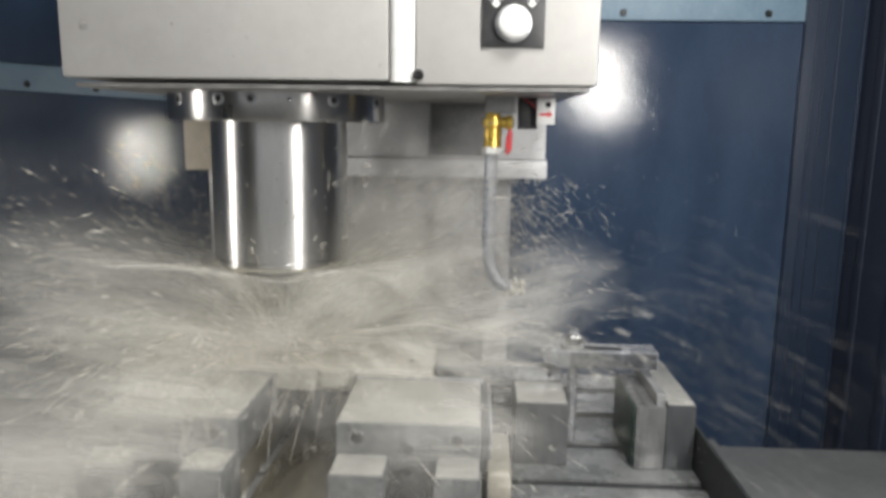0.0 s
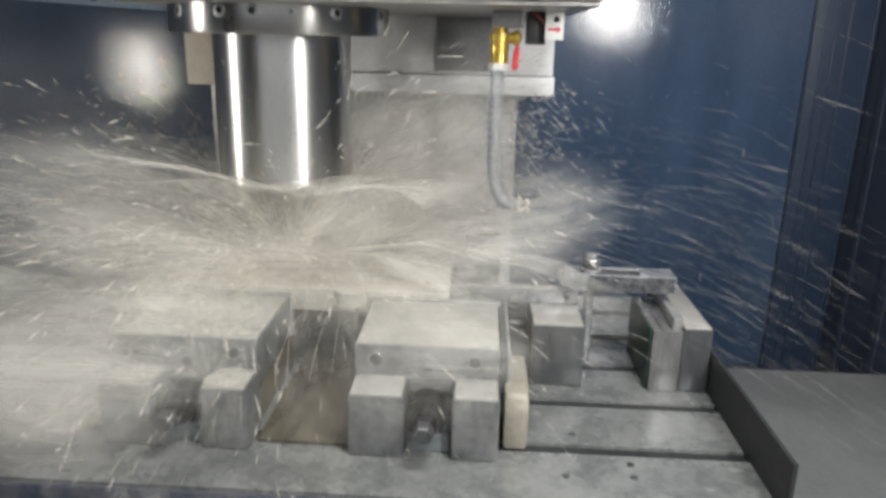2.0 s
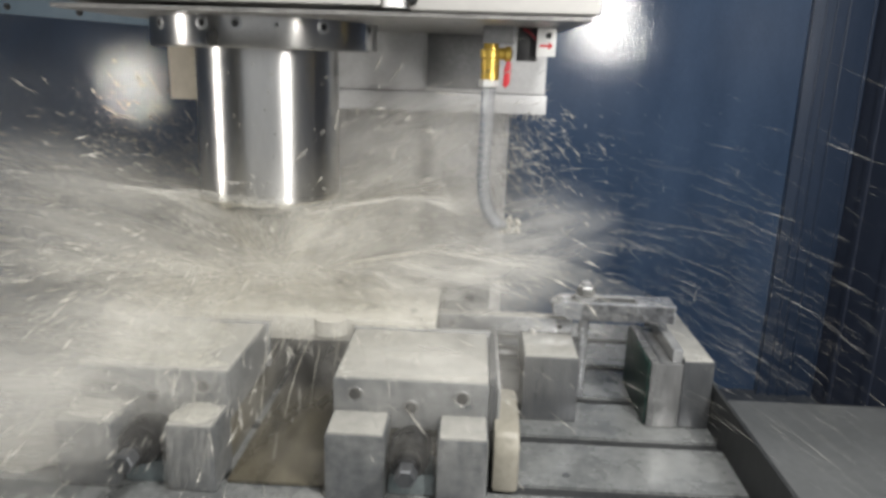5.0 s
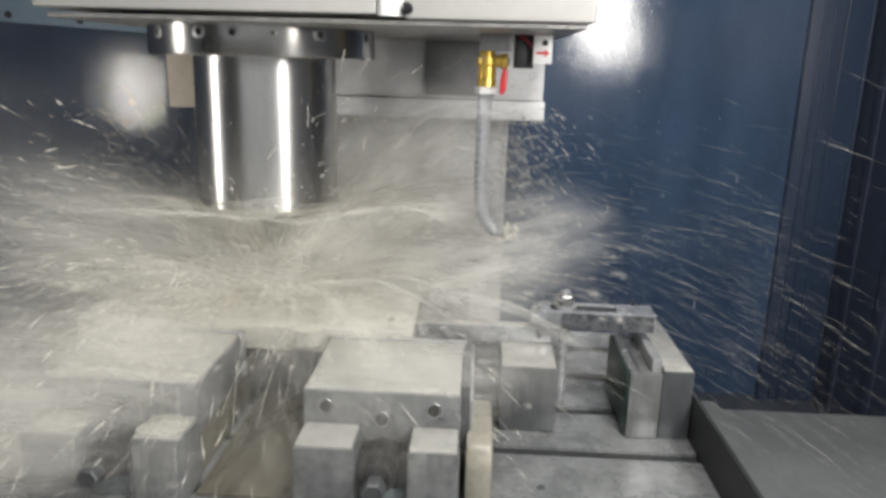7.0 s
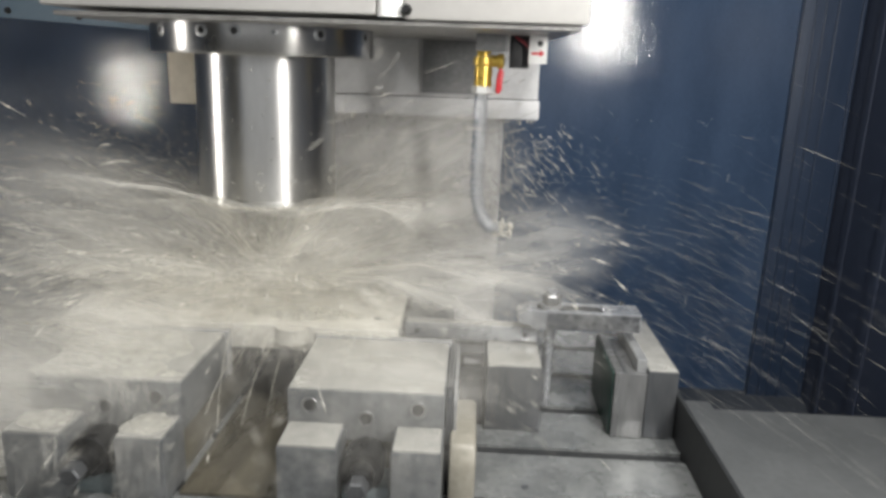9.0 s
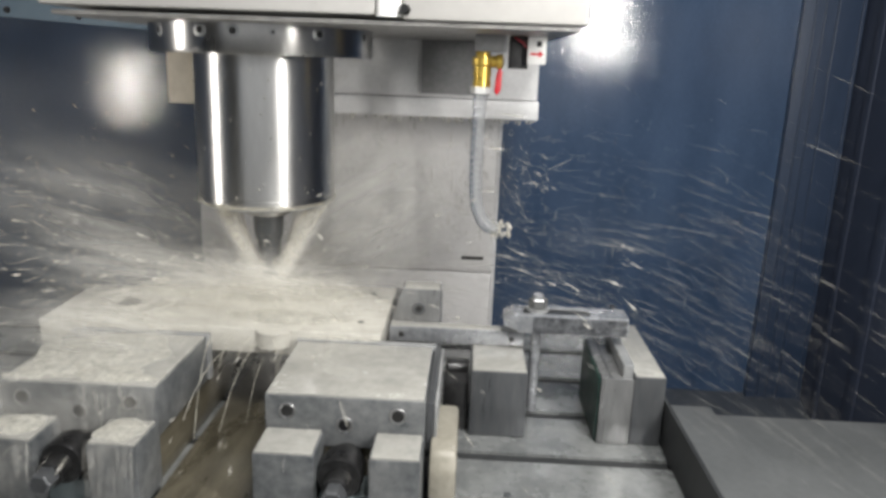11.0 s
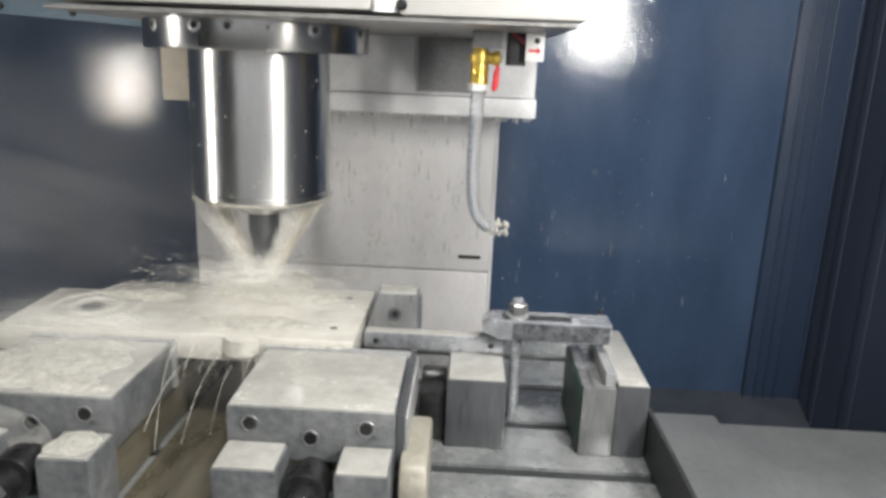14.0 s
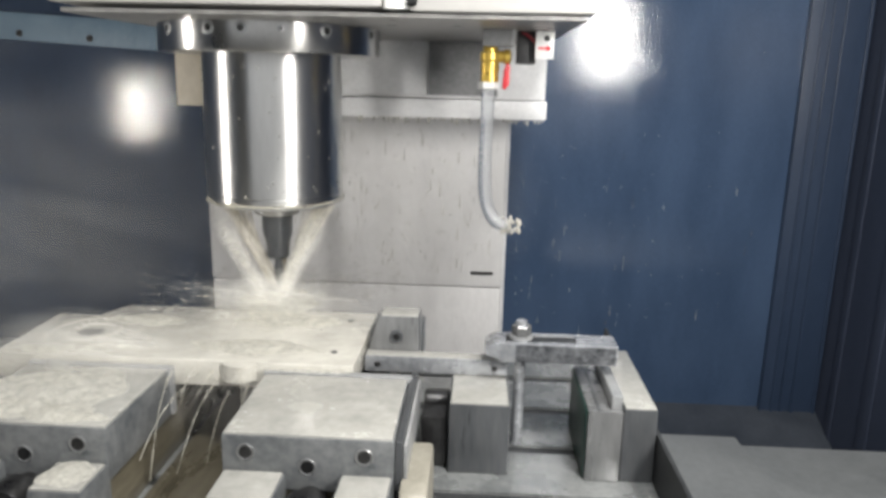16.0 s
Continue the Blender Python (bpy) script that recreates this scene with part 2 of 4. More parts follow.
def lathe(profile, n=64, at=(0, 0, 0), axis="z", bm=None):
    """Turned body from (radius, height) pairs."""
    b = bmesh.new()
    rings = []
    for r, h in profile:
        ring = []
        for i in range(n):
            a = 2 * math.pi * i / n
            p = Vector((r * math.cos(a), r * math.sin(a), h))
            if axis == "y":
                p = Vector((p.x, p.z, p.y))
            elif axis == "x":
                p = Vector((p.z, p.x, p.y))
            ring.append(b.verts.new(p + Vector(at)))
        rings.append(ring)
    for a, c in zip(rings, rings[1:]):
        for i in range(n):
            b.faces.new((a[i], a[(i + 1) % n], c[(i + 1) % n], c[i]))
    for ring in (rings[0], rings[-1]):
        b.faces.new(ring)
    bmesh.ops.recalc_face_normals(b, faces=b.faces[:])
    return merge(bm, b) if bm is not None else b


def prism(outline, axis, lo, hi, bevel=0.0, bm=None):
    """A solid with the given outline (in the two other axes), from lo to hi along axis."""
    b = bmesh.new()

    def place(u, v, w):
        return {"x": (w, u, v), "y": (u, w, v), "z": (u, v, w)}[axis]
    a = [b.verts.new(place(u, v, lo)) for u, v in outline]
    c = [b.verts.new(place(u, v, hi)) for u, v in outline]
    n = len(outline)
    for i in range(n):
        b.faces.new((a[i], a[(i + 1) % n], c[(i + 1) % n], c[i]))
    b.faces.new(a)
    b.faces.new(c)
    bmesh.ops.recalc_face_normals(b, faces=b.faces[:])
    if bevel:
        bmesh.ops.bevel(b, geom=b.edges[:], offset=bevel, segments=2, profile=0.6, affect="EDGES")
    return merge(bm, b) if bm is not None else b


def tube(points, radii, n=16, bm=None):
    b = bmesh.new()
    rings = []
    pts = [Vector(p) for p in points]
    for i, p in enumerate(pts):
        d = (pts[min(i + 1, len(pts) - 1)] - pts[max(i - 1, 0)]).normalized()
        u = d.orthogonal().normalized() if not rings else (u - d * u.dot(d)).normalized()
        w = d.cross(u)
        r = radii[i] if isinstance(radii, (list, tuple)) else radii
        rings.append([b.verts.new(p + r * (u * math.cos(2 * math.pi * k / n) + w * math.sin(2 * math.pi * k / n))) for k in range(n)])
    for a, c in zip(rings, rings[1:]):
        for k in range(n):
            b.faces.new((a[k], a[(k + 1) % n], c[(k + 1) % n], c[k]))
    b.faces.new(rings[0])
    b.faces.new(rings[-1])
    bmesh.ops.recalc_face_normals(b, faces=b.faces[:])
    return merge(bm, b) if bm is not None else b


def thing(name, base, label, category, group="", kind=""):
    ob = new(name)
    ob.location = base
    ob.empty_display_size = 0.05
    BASE[ob.name] = Vector(base)
    return tagged(ob, label, category, group, kind)


def mesh_object(name, bm, material, base, smooth=40):
    for v in bm.verts:
        v.co -= base
    data = bpy.data.meshes.new(name)
    bm.to_mesh(data)
    bm.free()
    data.materials.append(material)
    if smooth:
        data.shade_smooth()
        data.set_sharp_from_angle(angle=radians(smooth))
    return new(name, data)


def part(name, bm, material, parent, label="", smooth=40):
    ob = mesh_object(name, bm, material, BASE[parent.name], smooth)
    ob.parent = parent
    BASE[ob.name] = BASE[parent.name]
    return tagged(ob, label)


def solid(name, bm, material, label, category, base=(0, 0, 0), kind="", group="", smooth=40):
    ob = mesh_object(name, bm, material, Vector(base), smooth)
    ob.location = base
    BASE[ob.name] = Vector(base)
    return tagged(ob, label, category, group, kind)


# ---- enclosure ----
solid("wall_north", box(-0.97, 0.88, 0.45, 0.47, -0.80, 1.12, 0), BLUE, "glossy dark blue painted steel back wall", "wall", kind="structure")
# east wall's shade is in its darker blue; the west wall has plain enamel
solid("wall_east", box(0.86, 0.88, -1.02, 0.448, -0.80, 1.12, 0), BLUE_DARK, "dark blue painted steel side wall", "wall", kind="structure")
solid("wall_west", box(-0.97, -0.95, -1.02, 0.448, -0.80, 1.12, 0), BLUE, "dark blue painted steel side wall", "wall", kind="structure")
# unseen front panel, added to close the room and reflect in the nose
bm = box(-0.948, -0.50, -1.02, -1.0, -0.80, 1.12, 0)
box(0.775, 0.858, -1.02, -1.0, -0.80, 1.12, 0, bm=bm)
box(-0.50, 0.775, -1.02, -1.0, -0.80, 0.10, 0, bm=bm)
box(-0.50, 0.775, -1.02, -1.0, 0.90, 1.12, 0, bm=bm)
solid("wall_south", bm, DOOR, "unseen grey front panel, toned for the nose's reflection", "wall", kind="structure")
# unseen pane, added as the opening for the front fill
win = thing("window_1", (0.14, -1.01, 0.10), "unseen clear window added in the front panel", "window", kind="structure")
pane = part("pane", box(-0.50, 0.775, -1.013, -1.007, 0.10, 0.90, 0), GLASS, win)
pane.visible_shadow = False
solid("ceiling", box(-0.97, 0.88, -1.02, 0.47, 1.121, 1.14, 0), BLUE, "dark blue painted enclosure roof", "ceiling", kind="structure")
# floor takes the same shade-darkened blue
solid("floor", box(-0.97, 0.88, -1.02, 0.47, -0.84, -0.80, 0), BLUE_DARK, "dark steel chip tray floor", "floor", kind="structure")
solid("chip_slope", prism([(-0.05, -0.42), (0.449, -0.215), (0.449, -0.235), (-0.05, -0.44)], "x", -0.949, 0.859), TRAY, "dark wet sloping chip tray sheet behind the table", "chip tray", kind="structure")
for x0, x1, z0, tilt in ((0.40, 0.757, 0.535, 0.0), (-0.75, -0.26, 0.418, 3.0)):
    strip = thing("trim", (x0, 0.449, z0), "pale blue steel strip riveted to the wall", "trim", kind="structure")
    part("band", box(x0, x1, 0.443, 0.449, z0, z0 + 0.046, 0.002), STRIP, strip)
    n = 2 if x0 > 0 else 4
    for i in range(n):
        part("rivet", lathe([(0.0045, 0.4395), (0.006, 0.4415), (0.006, 0.443)], 12, (x0 + 0.06 + i * (x1 - x0 - 0.12) / (n - 1), 0, z0 + 0.012), "y"), BLACK, strip)
    strip.rotation_euler = (0, radians(tilt), 0)
fold = thing("corner_panel", (0.806, 0.449, -0.79), "folded sheet panel in the corner, its blue darkened for shade", "panel", kind="structure")
part("sheet", box(0.757, 0.857, 0.441, 0.4485, -0.79, 1.115, 0.001), BLUE_FALLOFF, fold)
for x, w in ((0.7585, 0.0025), (0.779, 0.004), (0.794, 0.003), (0.815, 0.006), (0.853, 0.005)):
    part("rib", box(x - w / 2, x + w / 2, 0.4375, 0.4409, -0.79, 1.115, 0.0008), BLUE_FALLOFF, fold, "narrow upright fold")
for y, w in ((0.39, 0.02), (0.285, 0.03)):
    solid("rib", box(0.8572, 0.8595, y - w / 2, y + w / 2, -0.79, 1.12, 0.001), BLUE_DARK, "folded vertical rib of the dark blue side wall", "rib", kind="structure", group="wall ribs")

# ---- column way cover ----
cover = thing("column_cover", (0.024, 0.38, -0.7), "grey sheet steel way cover on the machine column", "way cover")
for z0, z1, dy in ((-0.70, -0.235, 0.006), (-0.232, 0.012, 0.003), (0.015, 0.62, 0.0)):
    part("panel", box(-0.226, 0.274, 0.38 + dy, 0.448, z0, z1, 0.002), COLUMN, cover)
for z0, x0 in ((0.036, 0.222),):
    part("slot", box(x0, x0 + 0.038, 0.3785, 0.382, z0, z0 + 0.006, 0.001), BLACK, cover, "narrow dark slot")
part("edge_fold", box(0.2745, 0.280, 0.384, 0.448, -0.70, 0.62, 0.001), SLIDE, cover)

# ---- spindle head: all of it rides on one slide ----
head = thing("spindle_head", (0, 0, 0.395), "warm white enamelled milling spindle head with steel nose", "spindle head")
ZB = 0.396
part("casing", prism([(-0.141, -0.184), (0.1455, -0.184), (0.1455, 0.30), (-0.141, 0.30)], "z", ZB, 0.75, 0.003), CASING, head)
part("side_casing", box(0.168, 0.3235, -0.182, 0.26, ZB - 0.003, 0.75, 0.004), CASING, head)
part("corner_trim", prism([(0.1462, -0.182), (0.1500, -0.1868), (0.1560, -0.1872), (0.1660, -0.1845), (0.1674, -0.180), (0.1674, -0.16), (0.1462, -0.16)], "z", ZB - 0.001, 0.75), WHITE, head, "rounded white edge trim", 60)
part("screw", lathe([(0.003, -0.192), (0.0045, -0.190), (0.0045, -0.176)], 16, (0.171, 0, 0.401), "y"), BLACK, head, "small black screw")
part("underside", box(-0.136, 0.318, -0.172, 0.25, ZB - 0.0075, ZB - 0.0035, 0.001), UNDER, head, "greasy dark underside plate")
panel = part("button_panel", box(0.224, 0.277, -0.1845, -0.181, 0.424, 0.476, 0.001), RUBBER, head, "black panel with two arrow symbols")
part("push_button", lathe([(0.010, -0.196), (0.0125, -0.194), (0.013, -0.1848)], 32, (0.2505, 0, 0.4435), "y"), WHITE, panel, "round white push button")
part("button_ring", lathe([(0.0136, -0.189), (0.0150, -0.1885), (0.0155, -0.1847)], 32, (0.2505, 0, 0.4435), "y"), STEEL, panel)
for cx in (0.2355, 0.2655):
    bm = box(cx - 0.0016, cx + 0.0016, -0.1856, -0.1846, 0.4590, 0.4690, 0)
    box(cx - 0.0060, cx + 0.0060, -0.1855, -0.18465, 0.4630, 0.4660, 0, bm=bm)
    prism([(cx - 0.004, 0.4600), (cx + 0.004, 0.4600), (cx, 0.4565)], "y", -0.1854, -0.18468, bm=bm)
    part("symbol", bm, WHITE, panel, "white cross and arrow symbol")
RF, RN = 0.1172, 0.075
flange = part("flange", lathe([(RF - 0.012, 0.395), (RF - 0.002, 0.3945), (RF, 0.393), (RF, 0.3625), (RF - 0.0015, 0.3606), (0.05, 0.3606)], 96), FLANGE, head, "turned steel flange with bolt holes")
part("rim", lathe([(RF - 0.030, 0.3985), (RF - 0.006, 0.3985), (RF - 0.006, 0.3952), (RF - 0.03, 0.3952)], 96), WHITE, head)
for a in (-78, -42, -14, 2, 20, 42, 75, 110, 150, 200, 240):
    s, c = math.sin(radians(a)), -math.cos(radians(a))
    big = a not in (20,)
    r0 = 0.0052 if big else 0.002
    m = Matrix.Rotation(radians(a), 3, "Z")
    bm = lathe([(r0, -RF - 0.0008), (r0 + 0.0012, -RF - 0.0004), (r0 + 0.0012, -RF + 0.004)], 16, (0, 0, 0), "y")
    for v in bm.verts:
        v.co = m @ v.co + Vector((0, 0, 0.3816))
    part("bolt_head", bm, STEEL, flange)
    bm = lathe([(r0 * 0.7, -RF - 0.0012), (r0 * 0.7, -RF + 0.003)], 6, (0, 0, 0), "y")
    for v in bm.verts:
        v.co = m @ v.co + Vector((0, 0, 0.3816))
    part("hex_socket", bm, BLACK, flange)
part("nose", lathe([(RN, 0.362), (RN, 0.212), (RN - 0.0008, 0.2112), (RN, 0.2104), (RN, 0.2055), (RN - 0.0035, 0.2022), (RN - 0.02, 0.2018), (0.032, 0.2018), (0.030, 0.206)], 96), CHROME, head, "polished steel spindle nose cylinder")
part("nozzle_ring", lathe([(RN - 0.004, 0.2020), (RN - 0.006, 0.1985), (RN - 0.022, 0.1980), (RN - 0.024, 0.2018)], 64), STEEL, head)
lip = []
for i in range(73):
    a = 2 * math.pi * (i % 72) / 72
    lip.append(((RN + 0.0005) * math.cos(a), (RN + 0.0005) * math.sin(a), 0.2035 + 0.0015 * noise.noise((3 * math.cos(a), 3 * math.sin(a), 5))))
tagged(part("coolant_lip", tube(lip, [0.0011 + 0.0042 * max(0.0, noise.noise((4 * p[0] / RN, 4 * p[1] / RN, 9))) for p in lip], 8), FALL, head, "milky coolant clinging round the nose edge"), kind="stuff")
part("probe_guard", box(-0.129, -0.085, 0.045, 0.056, 0.302, 0.395, 0.002), CREAM, head, "cream plate beside the flange")
slide = part("slide", box(-0.08, 0.318, 0.205, 0.30, 0.3135, 0.75, 0.002), SLIDE, head, "grey cast slide behind the nose")
part("slide_lip", box(-0.08, 0.320, 0.196, 0.30, 0.287, 0.3128, 0.002), SLIDE, slide)
# recess drawn as a thin proud sheet, its darkness put into the colour
part("recess_panel", box(0.158, 0.252, 0.199, 0.2046, 0.318, 0.392, 0.001), SLIDE_DARK, slide, "darker panel standing for a recess")
part("frosted_panel", box(0.02, 0.154, 0.197, 0.2046, 0.318, 0.392, 0.001), SLIDE, slide)
rng = random.Random(4)
bm = bmesh.new()
for i in range(46):
    x = rng.uniform(0.05, 0.315)
    L = rng.uniform(0.002, 0.009)
    lathe([(0.0008, 0.2868 - L), (0.0016, 0.2868 - L * 0.7), (0.0012, 0.2875)], 6, (x, rng.uniform(0.197, 0.205), 0), bm=bm)
tagged(part("drip_fringe", bm, DROPS, slide, "coolant drops under the edge"), kind="stuff")

# the turning holder and cutter
tool = thing("milling_cutter", (0, 0, 0.1975), "dark steel tool holder with slim end mill", "tool")
part("holder", lathe([(0.020, 0.1935), (0.0175, 0.186), (0.0170, 0.162), (0.0135, 0.150), (0.0125, 0.134), (0.010, 0.132)], 48), STEEL_DARK, tool)
part("collar", lathe([(0.022, 0.2015), (0.022, 0.1960), (0.0255, 0.1945), (0.0262, 0.1930), (0.0262, 0.1865), (0.0250, 0.1850), (0.0176, 0.1848)], 48), FLANGE, tool, "bright ground steel collar")
for a in (20, 200):
    bm = box(-0.005, 0.005, 0.0225, 0.0285, 0.1875, 0.1975, 0.001)
    bmesh.ops.rotate(bm, verts=bm.verts[:], cent=(0, 0, 0), matrix=Matrix.Rotation(radians(a), 3, "Z"))
    part("drive_key", bm, STEEL, tool)
bm = bmesh.new()
tube([(0, 0, 0.134), (0, 0, 0.0985)], 0.0042, 16, bm=bm)
for k in range(3):
    pts = [(0.0044 * math.cos(k * 2.094 + h * 0.9), 0.0044 * math.sin(k * 2.094 + h * 0.9), 0.098 + h * 0.0035) for h in range(8)]
    tube(pts, 0.0013, 6, bm=bm)
part("end_mill", bm, STEEL_DARK, tool)

# coolant valve and hose
valve = thing("coolant_valve", (0.24, -0.047, 0.386), "brass ball valve with red lever and clear hose", "valve")
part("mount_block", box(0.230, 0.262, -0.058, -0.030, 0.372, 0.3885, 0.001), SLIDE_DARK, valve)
part("pin", tube([(0.2605, -0.058, 0.3885), (0.2605, -0.058, 0.372)], 0.0012, 8), STEEL, valve)
bm = lathe([(0.0065, 0.374), (0.0075, 0.371), (0.0075, 0.367), (0.0105, 0.366), (0.0105, 0.359), (0.0088, 0.357), (0.0095, 0.350), (0.0085, 0.345), (0.0092, 0.343), (0.0092, 0.337), (0.006, 0.335)], 24, (0.2385, -0.047, 0))
lathe([(0.006, 0.0), (0.006, 0.008), (0.0075, 0.009), (0.0075, 0.014), (0.004, 0.0155)], 20, (0.2440, -0.047, 0.3625), "x", bm=bm)
part("body", bm, BRASS, valve, "yellow brass body")
bm = prism([(0.2555, 0.357), (0.2595, 0.353), (0.2585, 0.334), (0.2545, 0.329), (0.2515, 0.332), (0.2525, 0.348)], "y", -0.0505, -0.0455, 0.001)
part("lever", bm, RED, valve, "red lever")
part("lever_nut", lathe([(0.003, 0.2560), (0.0045, 0.2565), (0.0045, 0.2605), (0.003, 0.261)], 6, (0, -0.047, 0.3625), "x"), STEEL, valve)
part("clamp_nut", lathe([(0.008, 0.338), (0.0105, 0.337), (0.0105, 0.3305), (0.008, 0.3295)], 6, (0.2375, -0.047, 0)), WHITE, valve, "white hose clamp nut")
path = [(0.2375, -0.047, 0.331), (0.2372, -0.047, 0.30), (0.2366, -0.0475, 0.265), (0.2368, -0.048, 0.235), (0.2395, -0.049, 0.213), (0.2450, -0.050, 0.199), (0.2530, -0.051, 0.1905), (0.2630, -0.052, 0.1895)]
fine = []
for i in range(len(path) - 1):
    p0, p1, p2, p3 = (Vector(path[max(0, min(len(path) - 1, i + k))]) for k in (-1, 0, 1, 2))
    for s in range(6):
        u = s / 6
        fine.append(0.5 * ((2 * p1) + (p2 - p0) * u + (2 * p0 - 5 * p1 + 4 * p2 - p3) * u * u + (3 * p1 - p0 - 3 * p2 + p3) * u ** 3))
fine.append(Vector(path[-1]))
hose = part("hose", tube(fine, 0.0068, 20), HOSE, valve, "clear plastic hose")
coil = []
for i in range(720):
    u = i / 719 * (len(fine) - 2)
    k = int(u)
    p, d = fine[k].lerp(fine[k + 1], u - k), (fine[k + 1] - fine[k]).normalized()
    s = Vector((0, 1, 0))
    w = d.cross(s)
    coil.append(p + 0.0056 * (s * math.cos(i * 0.26) + w * math.sin(i * 0.26)))
part("spring", tube(coil, 0.0006, 5), STEEL, hose, "wire spring inside the hose")
rng = random.Random(8)
bm = bmesh.new()
for i in range(40):
    p = Vector((0.262, -0.052, 0.189)) + Vector((rng.uniform(-0.006, 0.014), rng.uniform(-0.004, 0.004), rng.uniform(-0.008, 0.008)))
    lathe([(0.0006, -0.003), (0.0022, 0.0), (0.0006, 0.003)], 6, p, bm=bm)
tagged(part("splash", bm, DROPS, hose, "coolant dribbling from the hose end"), kind="stuff")
tagbox = thing("sensor_box", (0.285, -0.03, 0.386), "small black box with white arrow tag", "sensor")
part("housing", box(0.266, 0.285, -0.040, -0.010, 0.356, 0.3885, 0.001), RUBBER, tagbox)
part("cable", tube([(0.270, -0.045, 0.387), (0.278, -0.048, 0.382), (0.283, -0.047, 0.377)], 0.0014, 8), DARK_RED, tagbox, "dark red cable")
tagp = part("tag", box(0.2835, 0.302, -0.052, -0.047, 0.361, 0.388, 0.0005), WHITE, tagbox, "white tag with a red arrow")
part("rivet", lathe([(0.002, -0.0535), (0.003, -0.0525), (0.003, -0.0515)], 12, (0.2945, 0, 0.381), "y"), BLACK, tagp)
bm = box(0.286, 0.295, -0.0528, -0.0522, 0.370, 0.3725, 0)
prism([(0.2945, 0.3675), (0.2945, 0.375), (0.2995, 0.3712)], "y", -0.0528, -0.0522, bm=bm)
part("arrow", bm, RED, tagp, "red arrow")

# coolant jets ride with the head
rng = random.Random(11)
for a in (-90, 90, 180):
    # compass: which side of the nose the nozzle sits on
    s, c = math.sin(radians(a)), -math.cos(radians(a))
    jet = thing("coolant_jet", (s * 0.055, c * 0.055, 0.199), "milky coolant jet aimed at the cutter tip", "coolant jet", group="coolant jets")
    wide = 0.0145 if abs(a) == 90 else 0.007
    bm = bmesh.new()
    for k in range(38 if abs(a) == 90 else 14):
        o, q = rng.gauss(0, 0.5) * wide, rng.gauss(0, 0.5) * wide
        p0 = Vector((s * (0.055 + o) - c * q, c * (0.055 + o) + s * q, 0.199))
        p1 = Vector((s * 0.006 + rng.uniform(-0.007, 0.007), c * 0.006 + rng.uniform(-0.006, 0.006), 0.099))
        pts = [p0.lerp(p1, i / 7) + Vector((rng.uniform(-1, 1), rng.uniform(-1, 1), 0)) * 0.0006 * i / 7 for i in range(8)]
        tube(pts, [rng.uniform(0.0005, 0.0014) * (1 - 0.25 * i / 7) for i in range(8)], 6, bm=bm)
    tagged(part("stream", bm, JET, jet), kind="stuff")

# ---- table: moves in both directions ----
table = thing("machine_table", (0, 0, -0.09), "wet grey cast iron machine table with T-slots", "machine table")
SLOTS = (-0.221, -0.132, -0.043, 0.046, 0.135)
YF, YB, XR, XL = -0.306, 0.20, 0.470, -0.72
outline = [(YF, 0.0)]
for y in SLOTS:
    outline += [(y - 0.008, 0.0), (y - 0.008, -0.014), (y - 0.014, -0.014), (y - 0.014, -0.027), (y + 0.014, -0.027), (y + 0.014, -0.014), (y + 0.008, -0.014), (y + 0.008, 0.0)]
outline += [(YB, 0.0), (YB, -0.09), (YF, -0.09)]
part("bed", prism(outline, "x", XL, XR), TABLE, table, smooth=0)
# raised dark strips in the slots: the shade inside is put into their colour
for y in SLOTS:
    part("slot_shade", box(XL + 0.001, XR - 0.0005, y - 0.0079, y + 0.0079, -0.0135, -0.0032, 0), SHADE_BLACK, table, "dark strip for the shade inside the slot")
part("front_apron", box(XL, XR, YF - 0.004, YF - 0.0005, -0.089, -0.004, 0.001), BLUE_DARK, table, "dark blue apron running with coolant")
# the plate's inner face lies in shade; that shade is put into its colour
part("end_plate", box(XR + 0.0005, XR + 0.0045, YF, YB, -0.089, 0.047, 0.001), SHADE_BLACK, table, "upright splash plate coloured dark for its shaded inner face")
rng = random.Random(21)
for i in range(4):
    x, y = rng.uniform(0.27, 0.46), rng.choice((-0.175, -0.262, -0.18, -0.27))
    # a dark disc on the table top gives the hole's inner shade
    part("tapped_hole", lathe([(0.0035, -0.002), (0.0035, 0.0006)], 12, (x, y + rng.uniform(-0.02, 0.02), 0)), STEEL_DARK, table)

# saddle covers follow the table to and fro only
saddle = thing("saddle_cover", (0.6, 0, -0.06), "grey sheet saddle cover beside the table", "way cover")
part("inner_sheet", prism([(0.30, -0.44), (0.30, 0.121), (0.555, 0.121), (0.575, -0.44)], "z", -0.063, -0.060, 0.0005), SHEET, saddle)
part("outer_sheet", prism([(0.30, -0.44), (0.30, 0.108), (0.855, 0.108), (0.855, -0.44)], "z", -0.068, -0.0645, 0.0005), SHEET, saddle)
part("back_lip", box(0.30, 0.855, 0.109, 0.112, -0.12, -0.066, 0.0005), SHEET, saddle)


